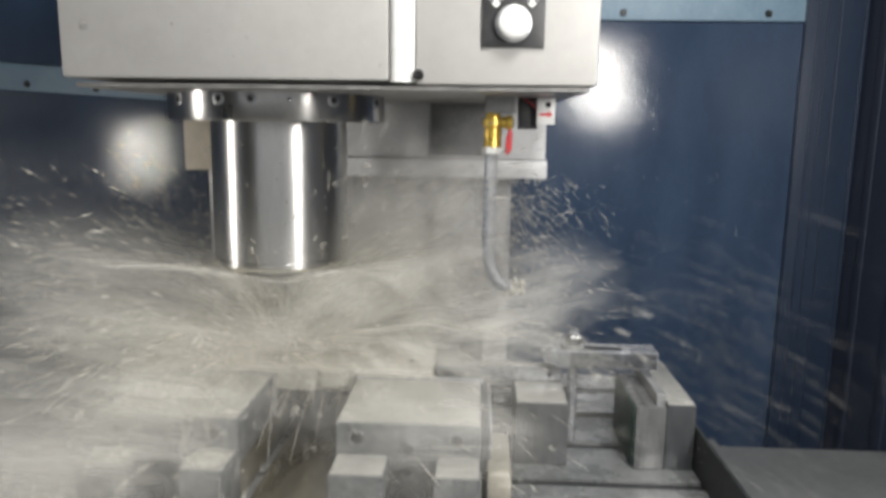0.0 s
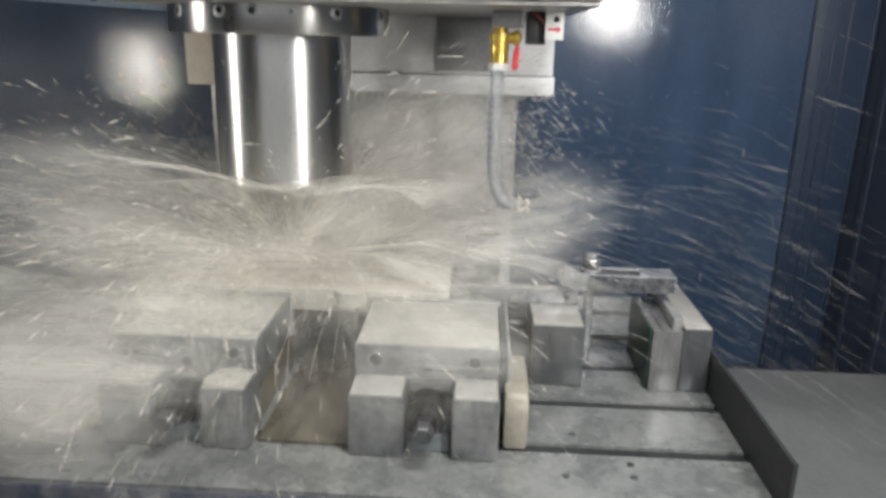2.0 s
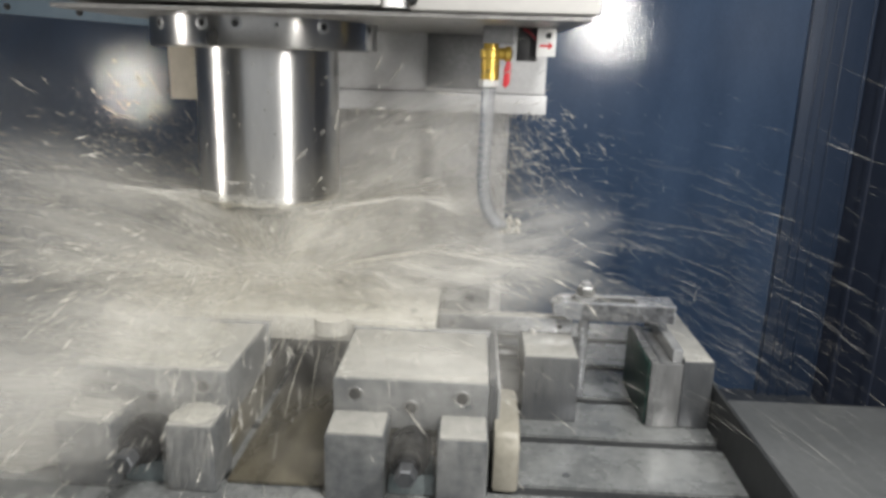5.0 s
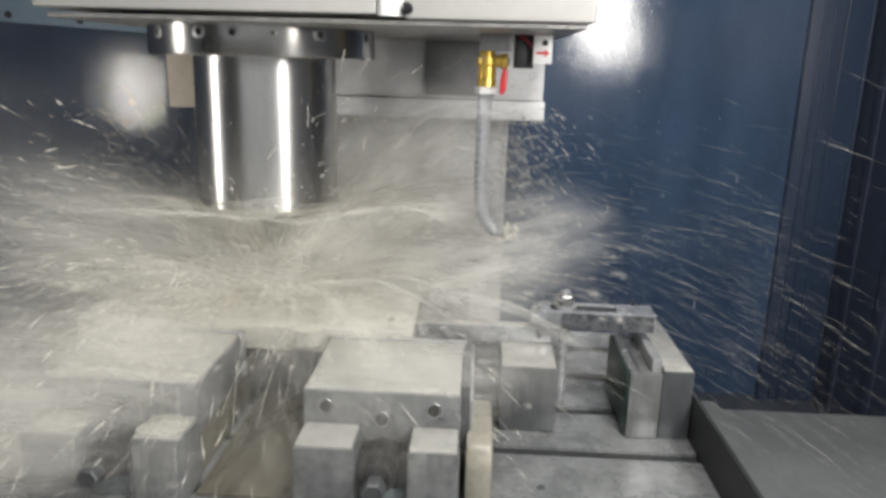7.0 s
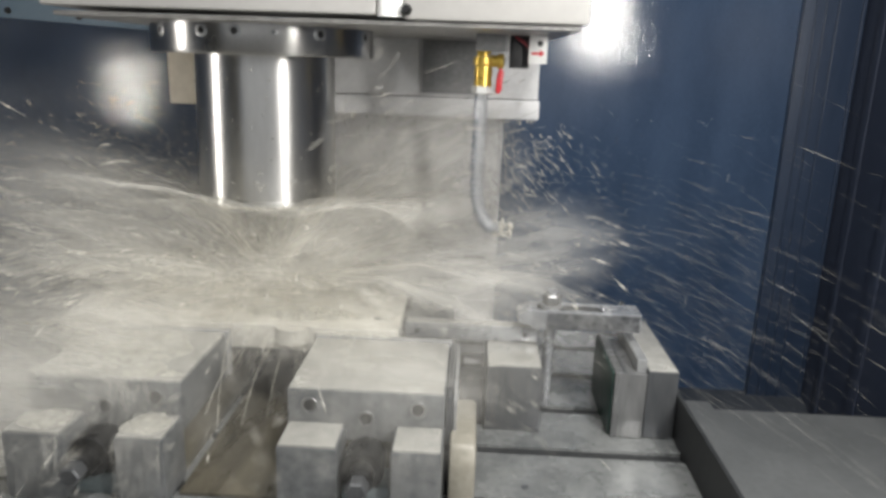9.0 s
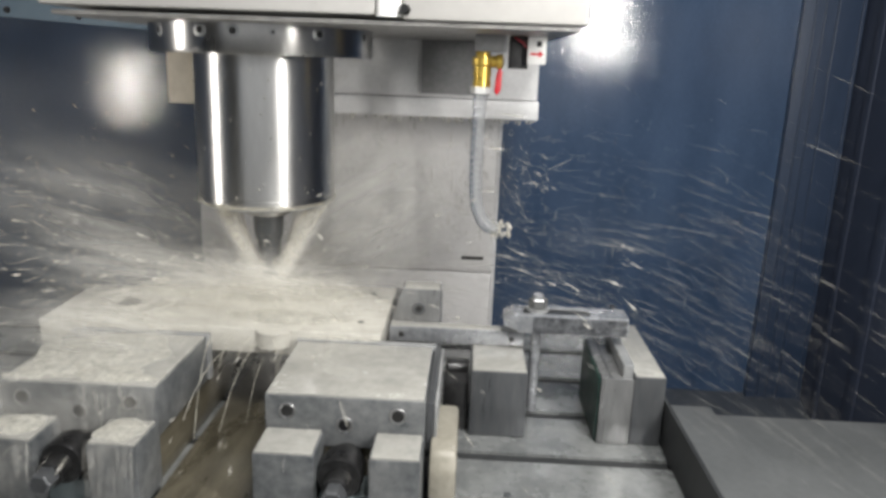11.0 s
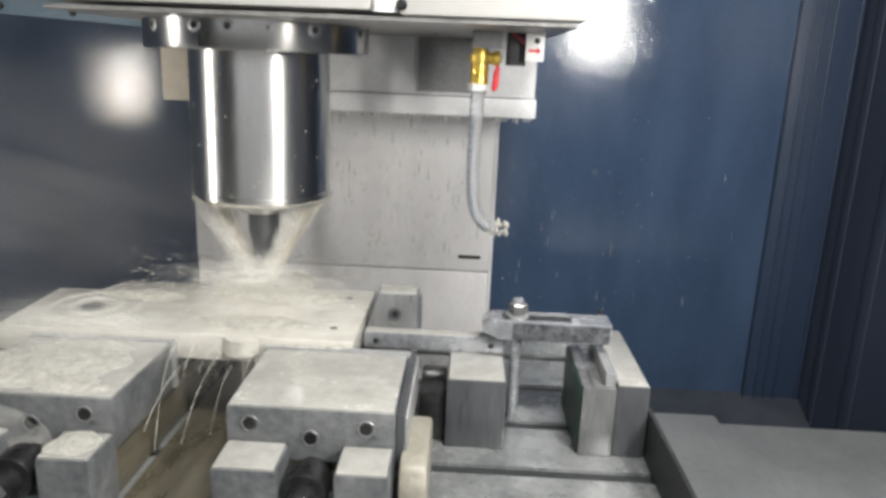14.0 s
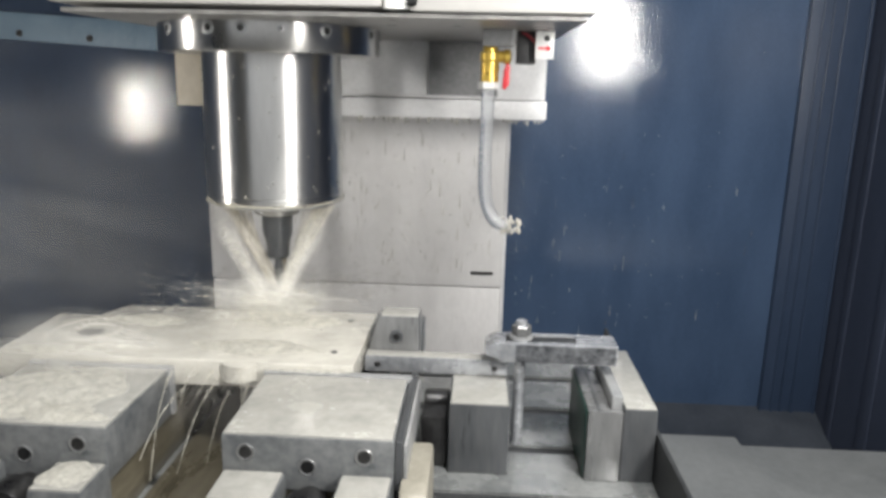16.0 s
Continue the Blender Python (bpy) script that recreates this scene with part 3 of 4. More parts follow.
def make_vise(x0, rail=True):
    """A machine vise with its screw towards the door; x0 is its near edge along the table."""
    v = thing("machine_vise", (x0 + 0.067, -0.10, 0), "cast iron machine vise filmed with milky coolant", "vise", group="vises on the table")
    X = lambda u: x0 + u
    bed = prism([(-0.205, 0.0), (-0.205, 0.044), (0.11, 0.044), (0.11, 0.0)], "x", X(0.004), X(0.130), 0.002)
    part("bed", bed, OCHRE, v, "stained vise bed darkened for the gap's shade")
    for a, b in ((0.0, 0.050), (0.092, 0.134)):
        lg = part("lug", box(X(a), X(b), -0.250, -0.206, 0.0, 0.060, 0.004), VISE, v, "wet lug darkened for its shaded front")
        part("coolant_film", box(X(a) + 0.002, X(b) - 0.002, -0.2485, -0.2095, 0.0585, 0.0612, 0.0012), FILM, lg, "milky film on top, pale as lit from above")
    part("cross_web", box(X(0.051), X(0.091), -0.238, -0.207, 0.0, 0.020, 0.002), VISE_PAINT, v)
    jaw = part("moving_jaw", box(X(0.0), X(0.134), -0.209, -0.0935, 0.045, 0.0905, 0.0025), VISE, v, "moving jaw of wet iron darkened for its shaded front")
    part("coolant_film", box(X(0.0015), X(0.1325), -0.2075, -0.0940, 0.0890, 0.0918, 0.0013), FILM, jaw, "milky coolant film on top, pale as lit from above")
    for u, z in ((0.019, 0.0765), (0.067, 0.066), (0.111, 0.0765)):
        part("bore_rim", lathe([(0.0052, -0.2094), (0.0066, -0.2101), (0.0072, -0.2096), (0.0072, -0.2080)], 24, (X(u), 0, z), "y"), MID_STEEL, jaw, "bright counterbore rim")
        # black disc on the jaw face for the dark inside of the hole
        part("bolt_hole", lathe([(0.0050, -0.2099), (0.0050, -0.2075), (0.001, -0.2070)], 20, (X(u), 0, z), "y"), BLACK, jaw)
    part("jaw_plate", box(X(-0.001), X(0.136), -0.0925, -0.0850, 0.045, 0.0925, 0.001), STEEL, v, "hardened jaw plate")
    part("fixed_jaw", box(X(0.0), X(0.134), 0.072, 0.11, 0.045, 0.086, 0.003), VISE, v)
    if rail:
        part("side_rail", box(X(0.1345), X(0.1405), -0.206, -0.07, 0.046, 0.089, 0.001), STEEL_DARK, v)
        part("rail_edge", box(X(0.1408), X(0.1435), -0.206, -0.08, 0.050, 0.086, 0.001), STEEL, v)
    screw = part("screw", lathe([(0.009, -0.262), (0.0105, -0.261), (0.0105, -0.246), (0.017, -0.2455), (0.018, -0.243), (0.018, -0.222), (0.012, -0.2215), (0.012, -0.204)], 28, (X(0.069), 0, 0.038), "y"), BLACK, v, "black screw end")
    part("hex_end", lathe([(0.0075, -0.276), (0.009, -0.2745), (0.009, -0.2625)], 6, (X(0.069), 0, 0.038), "y"), STEEL_DARK, screw)
    return v


vise = make_vise(0.109)
vise_left = make_vise(-0.115, rail=False)
lug = thing("clamp_lug", (0.259, -0.18, 0), "cream coated rounded clamp lug beside the vise", "clamp lug")
part("body", prism([(-0.228, 0.0), (-0.230, 0.040), (-0.224, 0.054), (-0.208, 0.058), (-0.145, 0.058), (-0.14, 0.0)], "x", 0.2475, 0.270, 0.0045), CREAM_WET, lug)

puddle = thing("coolant_puddle", (0.064, -0.10, 0.0), "ochre coolant lying between the vises, darkened for shade", "puddle")
part("film", box(0.0225, 0.1105, -0.235, 0.08, 0.0006, 0.0045, 0.0015), OCHRE, puddle)

# workpiece, flooded
work = thing("workpiece", (0.02, 0, 0.07), "aluminium plate flooded with beige milky coolant", "workpiece")
bm = prism([(-0.155, -0.083), (0.190, -0.083), (0.190, 0.075), (-0.098, 0.070), (-0.112, 0.034), (-0.158, 0.034)], "z", 0.072, 0.0975, 0.0015)
part("plate", bm, WORK, work)
for r, z in ((0.050, 0.0990), (0.030, 0.0996)):
    part("pocket_rim", lathe([(r - 0.013, 0.0970), (r - 0.009, z - 0.0006), (r - 0.004, z - 0.0004), (r, 0.0970)], 56, (-0.092, -0.018, 0)), WORK, work)
# bore and holes are dark discs on the plate, their shade in the colour
part("bore", lathe([(0.012, 0.0972), (0.012, 0.0980)], 32, (-0.092, -0.022, 0)), BORE, work, "dark bored hole")
for x, y in ((0.165, 0.045), (0.165, -0.05)):
    part("hole", lathe([(0.0035, 0.0970), (0.0035, 0.0980)], 16, (x, y, 0)), BORE, work)
# worn scallop left in the plate edge between the vises
part("scallop", lathe([(0.018, 0.080), (0.018, 0.0960), (0.016, 0.0968)], 28, (0.082, -0.076, 0)), WORK, work)

# parallels and clamp
blk = thing("support_block", (0.308, -0.055, 0), "ground steel support block standing on the table", "block", group="support blocks")
part("body", box(0.280, 0.336, -0.095, -0.013, 0.0005, 0.0695, 0.0018), STEEL_DARK, blk, "streaked steel body darkened for its shaded front")
part("coolant_film", box(0.2815, 0.3345, -0.0935, -0.0145, 0.0685, 0.0708, 0.001), FILM, blk, "milky film on top, pale as lit from above")
blk2 = thing("support_block", (0.45, -0.02, 0), "tall wet steel support block, shaded sides dark, lit top pale", "block", group="support blocks")
part("body", box(0.4385, 0.4690, -0.097, 0.050, 0.0005, 0.0725, 0.0018), STEEL_DARK, blk2, "streaked steel body darkened for its shaded front")
part("coolant_film", box(0.4398, 0.4678, -0.0955, 0.0485, 0.0715, 0.0737, 0.001), FILM, blk2, "milky film on top, pale as lit from above")
joint = thing("ball_joint", (0.265, -0.05, 0), "black ridged joint between vise and block", "joint")
part("body", box(0.2535, 0.2785, -0.085, -0.02, 0.0005, 0.052, 0.003), BLACK, joint)
part("screw", lathe([(0.007, 0.2545), (0.009, 0.2565), (0.009, 0.2755), (0.007, 0.278)], 20, (0, -0.05, 0.0525), "x"), BLACK, joint)
plt = thing("spacer_plate", (0.421, -0.05, 0), "steel spacer plate with dark green side", "plate")
part("body", box(0.4065, 0.4380, -0.098, 0.01, 0.0005, 0.0700, 0.0012), MID_STEEL, plt)
part("key", box(0.4275, 0.4372, -0.094, 0.005, 0.0702, 0.0835, 0.0012), STEEL, plt, "raised steel key")
part("groove", box(0.4150, 0.4175, -0.0975, 0.009, 0.0692, 0.0706, 0.0003), STEEL_DARK, plt)
part("painted_side", box(0.4045, 0.4063, -0.094, 0.01, 0.001, 0.068, 0.0004), GREEN, plt, "dark green painted side")
clamp = thing("strap_clamp", (0.375, -0.03, 0.09), "slotted steel strap clamp with stud and nut", "clamp")
bm = bmesh.new()
for y0, y1 in ((-0.048, -0.0415), (-0.0225, -0.016)):
    box(0.326, 0.439, y0, y1, 0.0935, 0.1135, 0.0012, bm=bm)
box(0.400, 0.439, -0.042, -0.022, 0.0936, 0.1134, 0.0012, bm=bm)
prism([(0.312, 0.100), (0.312, 0.1075), (0.322, 0.1134), (0.332, 0.1134), (0.332, 0.0936)], "y", -0.0478, -0.0162, 0.0012, bm=bm)
part("strap", bm, STRAP, clamp, "slotted strap with pitted side")
# pitted side; its shade below the lit top is put into the dark tone
part("pitted_shaded_side", box(0.342, 0.437, -0.0494, -0.0482, 0.0945, 0.1120, 0.0004), surface("shade_dark_pitted_steel", (0.02, 0.022, 0.026), (0.15, 0.155, 0.165), 0.3, metal=0.3, big=120, fine=300, bump=0.6), clamp)
# dark block fills the strap slot to give the shade inside it
part("slot_shade", box(0.333, 0.399, -0.0413, -0.0227, 0.0940, 0.1120, 0), SHADE_BLACK, clamp)
part("washer", lathe([(0.006, 0.1137), (0.0115, 0.1137), (0.0115, 0.1165), (0.006, 0.1165)], 32, (0.347, -0.0325, 0)), STEEL, clamp)
part("nut", lathe([(0.0085, 0.1166), (0.0098, 0.1175), (0.0098, 0.126), (0.0085, 0.1275)], 6, (0.347, -0.0325, 0)), MID_STEEL, clamp, "", 20)
part("stud", tube([(0.347, -0.0325, 0.0005), (0.347, -0.0325, 0.1315)], 0.0055, 20), STRAP, clamp, "threaded stud")
stop = thing("stop_bracket", (0.26, -0.02, 0.07), "steel work stop bar with bolted block", "stop")
part("bar", box(0.192, 0.335, -0.030, -0.014, 0.0712, 0.0875, 0.001), STRAP, stop)
part("bar_film", box(0.1935, 0.334, -0.029, -0.0145, 0.0868, 0.0884, 0.0007), FILM, stop)
part("block", prism([(0.188, 0.0705), (0.204, 0.124), (0.245, 0.124), (0.245, 0.0705)], "y", -0.013, 0.016, 0.0012), MID_STEEL, stop)
cap = part("cap_screw", lathe([(0.0050, -0.0150), (0.0062, -0.0150), (0.0068, -0.0140), (0.0068, -0.012)], 24, (0.222, 0, 0.103), "y"), STEEL_DARK, stop, "socket cap screw")
part("socket", lathe([(0.0036, -0.0152), (0.0036, -0.0145)], 6, (0.222, 0, 0.103), "y"), BLACK, cap)
part("coolant_film", box(0.2055, 0.2435, -0.012, 0.015, 0.1232, 0.1252, 0.0008), FILM, stop)
for x in (0.205, 0.322):
    part("screw_head", lathe([(0.002, -0.0312), (0.003, -0.0306), (0.003, -0.029)], 16, (x, 0, 0.079), "y"), BLACK, stop)

# ---- coolant: streaks, foam and falling sheets, in rigid pieces ----
def streak(verts, faces, p, d, length, r):
    d = d.normalized()
    u = d.orthogonal().normalized()
    w = d.cross(u)
    i = len(verts)
    verts.append(tuple(p - d * length / 2))
    for k in range(4):
        a = k * math.pi / 2
        verts.append(tuple(p + d * length * 0.12 + r * (u * math.cos(a) + w * math.sin(a))))
    verts.append(tuple(p + d * length / 2))
    for k in range(4):
        faces.append((i, i + 1 + k, i + 1 + (k + 1) % 4))
        faces.append((i + 5, i + 1 + (k + 1) % 4, i + 1 + k))


TIP = Vector((0, 0, 0.102))


def spray(name, seed, count, r_lo, r_hi, up, length, thick, sector, label, power=1.0, keep=None, clusters=0, stray=0.16):
    """A fan of flung drops round the cutter tip; sector: bearings in degrees from the door, to the east."""
    rg = random.Random(seed)
    verts, faces = [], []
    rays = [(rg.uniform(*sector), rg.random(), rg.random()) for _ in range(clusters)]
    while len(verts) < count * 6:
        az = radians(rg.uniform(*sector))
        r = r_lo + (r_hi - r_lo) * rg.random() ** power
        el = radians(rg.uniform(*up)) * (0.35 + 0.65 * rg.random())
        if rays and rg.random() < 0.75:
            way, far, rise = rg.choice(rays)
            az = radians(way + rg.gauss(0, 4))
            r = r_lo + (r_hi - r_lo) * min(1, max(0, far + rg.gauss(0, 0.16))) ** power
            el = radians(up[0] + (up[1] - up[0]) * min(1, max(0, rise + rg.gauss(0, 0.06)))) * 0.75
        fall = 0.55 * r * r
        p = TIP + Vector((r * math.sin(az) * math.cos(el), -r * math.cos(az) * math.cos(el), r * math.sin(el) - fall * rg.random()))
        if p.z < 0.006 and abs(p.x) < 0.6 or p.z > 0.40 or p.y > 0.43 or abs(p.x) > 0.70:
            continue
        if math.hypot(p.x, p.y) < 0.085 and p.z > 0.195 or p.z < 0.094 and abs(p.x) < 0.25 and -0.21 < p.y < 0.08:
            continue
        if (p - Vector((0.23, -0.81, 0.36))).length < 0.45:
            continue
        if keep and not keep(p):
            continue
        d = Vector((math.sin(az), -math.cos(az), math.tan(el) - 1.1 * r)) + Vector([rg.gauss(0, stray) for _ in range(3)])
        g = rg.random()
        streak(verts, faces, p, d, length[0] + (length[1] - length[0]) * g * g, thick[0] + (thick[1] - thick[0]) * rg.random() ** 3)
    data = bpy.data.meshes.new(name)
    data.from_pydata([tuple(Vector(v) - TIP) for v in verts], [], faces)
    data.materials.append(DROPS)
    data.shade_smooth()
    ob = new(name, data)
    ob.location = TIP
    BASE[ob.name] = TIP.copy()
    return tagged(ob, label, "coolant spray", kind="stuff")


def shower(seed, count, xs, ys, zs, length, thick, label):
    """Drops that rain down and outwards in a box of air."""
    rg = random.Random(seed)
    verts, faces = [], []
    knots = [Vector((rg.uniform(*xs), rg.uniform(*ys), rg.uniform(*zs))) for _ in range(max(6, count // 12))]
    for _ in range(count):
        p = rg.choice(knots) + Vector([rg.gauss(0, 0.022) for _ in range(3)])
        d = Vector((0.25 + 2.2 * (p.x - 0.08), rg.gauss(0, 0.25), -0.8)) + Vector([rg.gauss(0, 0.22) for _ in range(3)])
        if p.z < 0.126 or p.z > 0.29 or p.y > 0.365:
            continue
        streak(verts, faces, p, d, rg.uniform(*length), thick[0] + (thick[1] - thick[0]) * rg.random() ** 2)
    data = bpy.data.meshes.new("coolant_shower")
    data.from_pydata([tuple(Vector(v) - TIP) for v in verts], [], faces)
    data.materials.append(DROPS)
    data.shade_smooth()
    ob = new("coolant_shower", data)
    ob.location = TIP
    BASE[ob.name] = TIP.copy()
    return tagged(ob, label, "coolant spray", kind="stuff")


SPRAYS = [
    # object, when it ends, swing in degrees
    (spray("coolant_spray", 1, 2300, 0.03, 0.40, (-10, 62), (0.012, 0.045), (0.0003, 0.0012), (-180, 180), "dense beige coolant spray flung from the cutter", 1.2, None, 80), 9.3, 9),
    (spray("coolant_spray", 2, 1400, 0.05, 0.60, (-10, 40), (0.014, 0.050), (0.0003, 0.0014), (-150, -10), "coolant streaks flung to the west wall", 0.9, None, 60), 9.6, 6),
    (spray("coolant_spray", 3, 1700, 0.03, 0.46, (-6, 46), (0.008, 0.034), (0.0002, 0.0014), (-200, 60), "thinner coolant spray round the cutter", 1.0, None, 60), 12.9, 9),
    (spray("coolant_spray", 4, 1500, 0.20, 0.70, (-12, 30), (0.035, 0.12), (0.00008, 0.00030), (70, 165), "fine coolant streaks flung to the east wall", 0.8, None, 70, 0.05), 12.9, 4),
    (spray("coolant_spray", 6, 6000, 0.012, 0.27, (-12, 75), (0.003, 0.012), (0.0002, 0.0006), (-180, 180), "fine mist of coolant hanging round the cutter", 1.3, None, 120), 9.2, 16),
    (spray("coolant_spray", 7, 4500, 0.012, 0.20, (-12, 60), (0.003, 0.010), (0.0002, 0.0005), (-180, 180), "fine mist of coolant hanging round the cutter", 1.4, None, 90), 12.6, 16),
    (spray("coolant_spray", 5, 1500, 0.015, 0.16, (-2, 30), (0.004, 0.014), (0.0002, 0.0006), (-180, 180), "last sparse coolant drops round the cutter", 1.2), 99.0, 14),
    (shower(41, 620, (0.07, 0.36), (0.06, 0.34), (0.13, 0.285), (0.008, 0.026), (0.0004, 0.0017), "heavy drops thrown before the column cover"), 9.3, 3),
    (shower(42, 300, (0.06, 0.34), (0.10, 0.36), (0.12, 0.280), (0.006, 0.018), (0.0003, 0.0013), "scattered drops before the column cover"), 12.9, 3),
]

# thin torn sheets of coolant thrown out by the cutter: dense along rays, open between them
def veil_material(name, strength):
    m = bpy.data.materials.new(name)
    m.use_nodes = True
    nt = m.node_tree
    nt.nodes.remove(nt.nodes["Principled BSDF"])

    def calc(op, a, b):
        n = nt.nodes.new("ShaderNodeMath")
        n.operation = op
        for k, v in ((0, a), (1, b)):
            if isinstance(v, (int, float)):
                n.inputs[k].default_value = v
            else:
                nt.links.new(v, n.inputs[k])
        return n.outputs[0]
    uv = nt.nodes.new("ShaderNodeUVMap")
    uv.uv_map = "rays"
    info = nt.nodes.new("ShaderNodeObjectInfo")
    layers = []
    for size, stops in (((7, 1.6, 1), (0.36, 0.60)), ((60, 3.5, 1), (0.34, 0.72)), ((150, 14, 1), (0.30, 0.70))):
        mp = nt.nodes.new("ShaderNodeMapping")
        mp.inputs["Scale"].default_value = size
        n = nt.nodes.new("ShaderNodeTexNoise")
        n.noise_dimensions = "4D"
        n.inputs["Scale"].default_value, n.inputs["Detail"].default_value, n.inputs["Distortion"].default_value = 1.0, 3, 0.6
        nt.links.new(uv.outputs[0], mp.inputs[0])
        nt.links.new(mp.outputs[0], n.inputs["Vector"])
        nt.links.new(calc("MULTIPLY", info.outputs["Random"], 30.0), n.inputs["W"])
        layers.append(ramp(nt, n.outputs[0], [(stops[0], (0.0,) * 3), (stops[1], (1.0,) * 3)]))
    xy = nt.nodes.new("ShaderNodeSeparateXYZ")
    nt.links.new(uv.outputs[0], xy.inputs[0])
    fade = ramp(nt, xy.outputs["Y"], [(0.0, (0.25,) * 3), (0.14, (1.0,) * 3), (0.45, (0.8,) * 3), (1.0, (0.0,) * 3)])
    rays = calc("ADD", calc("MULTIPLY", layers[1], 0.65), calc("MULTIPLY", layers[2], 0.35))
    alpha = calc("MULTIPLY", calc("MULTIPLY", calc("MULTIPLY", calc("ADD", layers[0], 0.2), rays), fade), strength)
    d, tl, tp = (nt.nodes.new("ShaderNodeBsdf" + k) for k in ("Diffuse", "Translucent", "Transparent"))
    for n in (d, tl):
        n.inputs[0].default_value = (0.95, 0.93, 0.86, 1)
    a, b = nt.nodes.new("ShaderNodeMixShader"), nt.nodes.new("ShaderNodeMixShader")
    nt.links.new(d.outputs[0], a.inputs[1])
    nt.links.new(tl.outputs[0], a.inputs[2])
    nt.links.new(alpha, b.inputs[0])
    nt.links.new(tp.outputs[0], b.inputs[1])
    nt.links.new(a.outputs[0], b.inputs[2])
    nt.links.new(b.outputs[0], nt.nodes["Material Output"].inputs[0])
    return m


def veil(seed, profile, material, label, ripple=0.10, centre=None):
    """A torn sheet round the cutter tip from (radius, height) pairs above the tip."""
    bm = bmesh.new()
    layer = bm.loops.layers.uv.new("rays")
    na, nr = 120, 22
    grid = []
    for j in range(nr + 1):
        u = j / nr * (len(profile) - 1)
        k = min(int(u), len(profile) - 2)
        r, z = (profile[k][c] + (profile[k + 1][c] - profile[k][c]) * (u - k) for c in (0, 1))
        row = []
        for i in range(na + 1):
            a = 2 * math.pi * i / na
            q = noise.noise((1.7 * math.cos(a) + seed, 1.7 * math.sin(a), j / nr)) + 0.4 * noise.noise((6 * math.cos(a), 6 * math.sin(a) + seed, 2 * j / nr))
            row.append(bm.verts.new((r * (1 + ripple * q) * math.cos(a), r * (1 + ripple * q) * math.sin(a), z + 0.12 * q * r)))
        grid.append(row)
    for j in range(nr):
        for i in range(na):
            f = bm.faces.new((grid[j][i], grid[j][i + 1], grid[j + 1][i + 1], grid[j + 1][i]))
            for loop, (p, q) in zip(f.loops, ((i, j), (i + 1, j), (i + 1, j + 1), (i, j + 1))):
                loop[layer].uv = (p / na, q / nr)
    data = bpy.data.meshes.new("coolant_sheet")
    bm.to_mesh(data)
    bm.free()
    data.materials.append(material)
    data.shade_smooth()
    ob = new("coolant_sheet", data)
    ob.location = centre or TIP
    BASE[ob.name] = Vector(centre or TIP)
    return tagged(ob, label, "coolant spray", kind="stuff")


DRAPE, DRAPE_THIN = veil_material("falling_coolant_sheet", 0.42), veil_material("thin_falling_coolant", 0.15)
VEIL, VEIL_THIN = veil_material("torn_coolant_sheet", 0.85), veil_material("thin_coolant_sheet", 0.5)
SPRAYS += [
    (veil(2.0, [(0.012, 0.004), (0.045, 0.052), (0.078, 0.086), (0.13, 0.118), (0.19, 0.126), (0.25, 0.10)], VEIL, "beige crown of coolant thrown up from the cutter"), 9.3, 14),
    (veil(5.0, [(0.02, 0.002), (0.09, 0.028), (0.19, 0.044), (0.31, 0.030), (0.42, -0.02)], VEIL, "low torn skirt of coolant over the workpiece"), 9.3, 14),
    (veil(9.0, [(0.070, 0.0985), (0.10, 0.103), (0.15, 0.118), (0.22, 0.132), (0.28, 0.122)], VEIL, "wing of coolant thrown off the spindle nose edge"), 9.3, 14),
    (veil(11.0, [(0.060, 0.0965), (0.040, 0.062), (0.024, 0.030), (0.013, 0.004)], VEIL, "beige cone of coolant closing on the cutter", 0.16), 9.5, 20),
    (veil(13.0, [(0.02, 0.001), (0.08, 0.013), (0.16, 0.024), (0.27, 0.020)], VEIL_THIN, "thin skirt of coolant over the workpiece"), 13.3, 14),
    (veil(17.0, [(0.014, 0.002), (0.05, 0.010), (0.09, 0.012), (0.13, 0.004)], VEIL_THIN, "small splash of coolant round the cutter tip", 0.2), 99.0, 14),
]


def foam_mound(name, seed, centre, rx, ry, h, material, label, n=44):
    """A lumpy, thin-edged heap of foam."""
    rg = random.Random(seed)
    bm = bmesh.new()
    rings = []
    off = rg.uniform(0, 50)
    for j in range(15):
        u = j / 14
        ring = []
        for i in range(n):
            a = 2 * math.pi * i / n
            edge = 1 + 0.28 * noise.noise((math.cos(a) * 1.6 + off, math.sin(a) * 1.6, 0))
            x, y = rx * u * edge * math.cos(a), ry * u * edge * math.sin(a)
            lump = 0.5 + 0.5 * noise.noise((x * 90 + off, y * 90, 1.0)) + 0.12 * noise.noise((x * 220, y * 220 + off, 3.0))
            z = h * (1 - u ** 1.5) * (0.35 + lump)
            ring.append(bm.verts.new((centre[0] + x, centre[1] + y, centre[2] + max(z, 0) + 0.0002)))
        rings.append(ring)
    for a, c in zip(rings, rings[1:]):
        for i in range(n):
            bm.faces.new((a[i], c[i], c[(i + 1) % n], a[(i + 1) % n]))
    bm.faces.new([bm.verts.new((v.co.x, v.co.y, centre[2])) for v in reversed(rings[-1])])
    bmesh.ops.remove_doubles(bm, verts=bm.verts[:], dist=1e-6)
    return solid(name, bm, material, label, "foam", centre, kind="stuff", smooth=70)


bm = bmesh.new()
bmesh.ops.create_uvsphere(bm, u_segments=24, v_segments=14, radius=1)
for v in bm.verts:
    v.co.y *= 0.3
PUFF = bpy.data.meshes.new("puff")
bm.to_mesh(PUFF)
bm.free()
PUFF.materials.append(MIST)
PUFF.shade_smooth()


PUFF_THIN = PUFF.copy()
PUFF_THIN.materials[0] = MIST_THIN


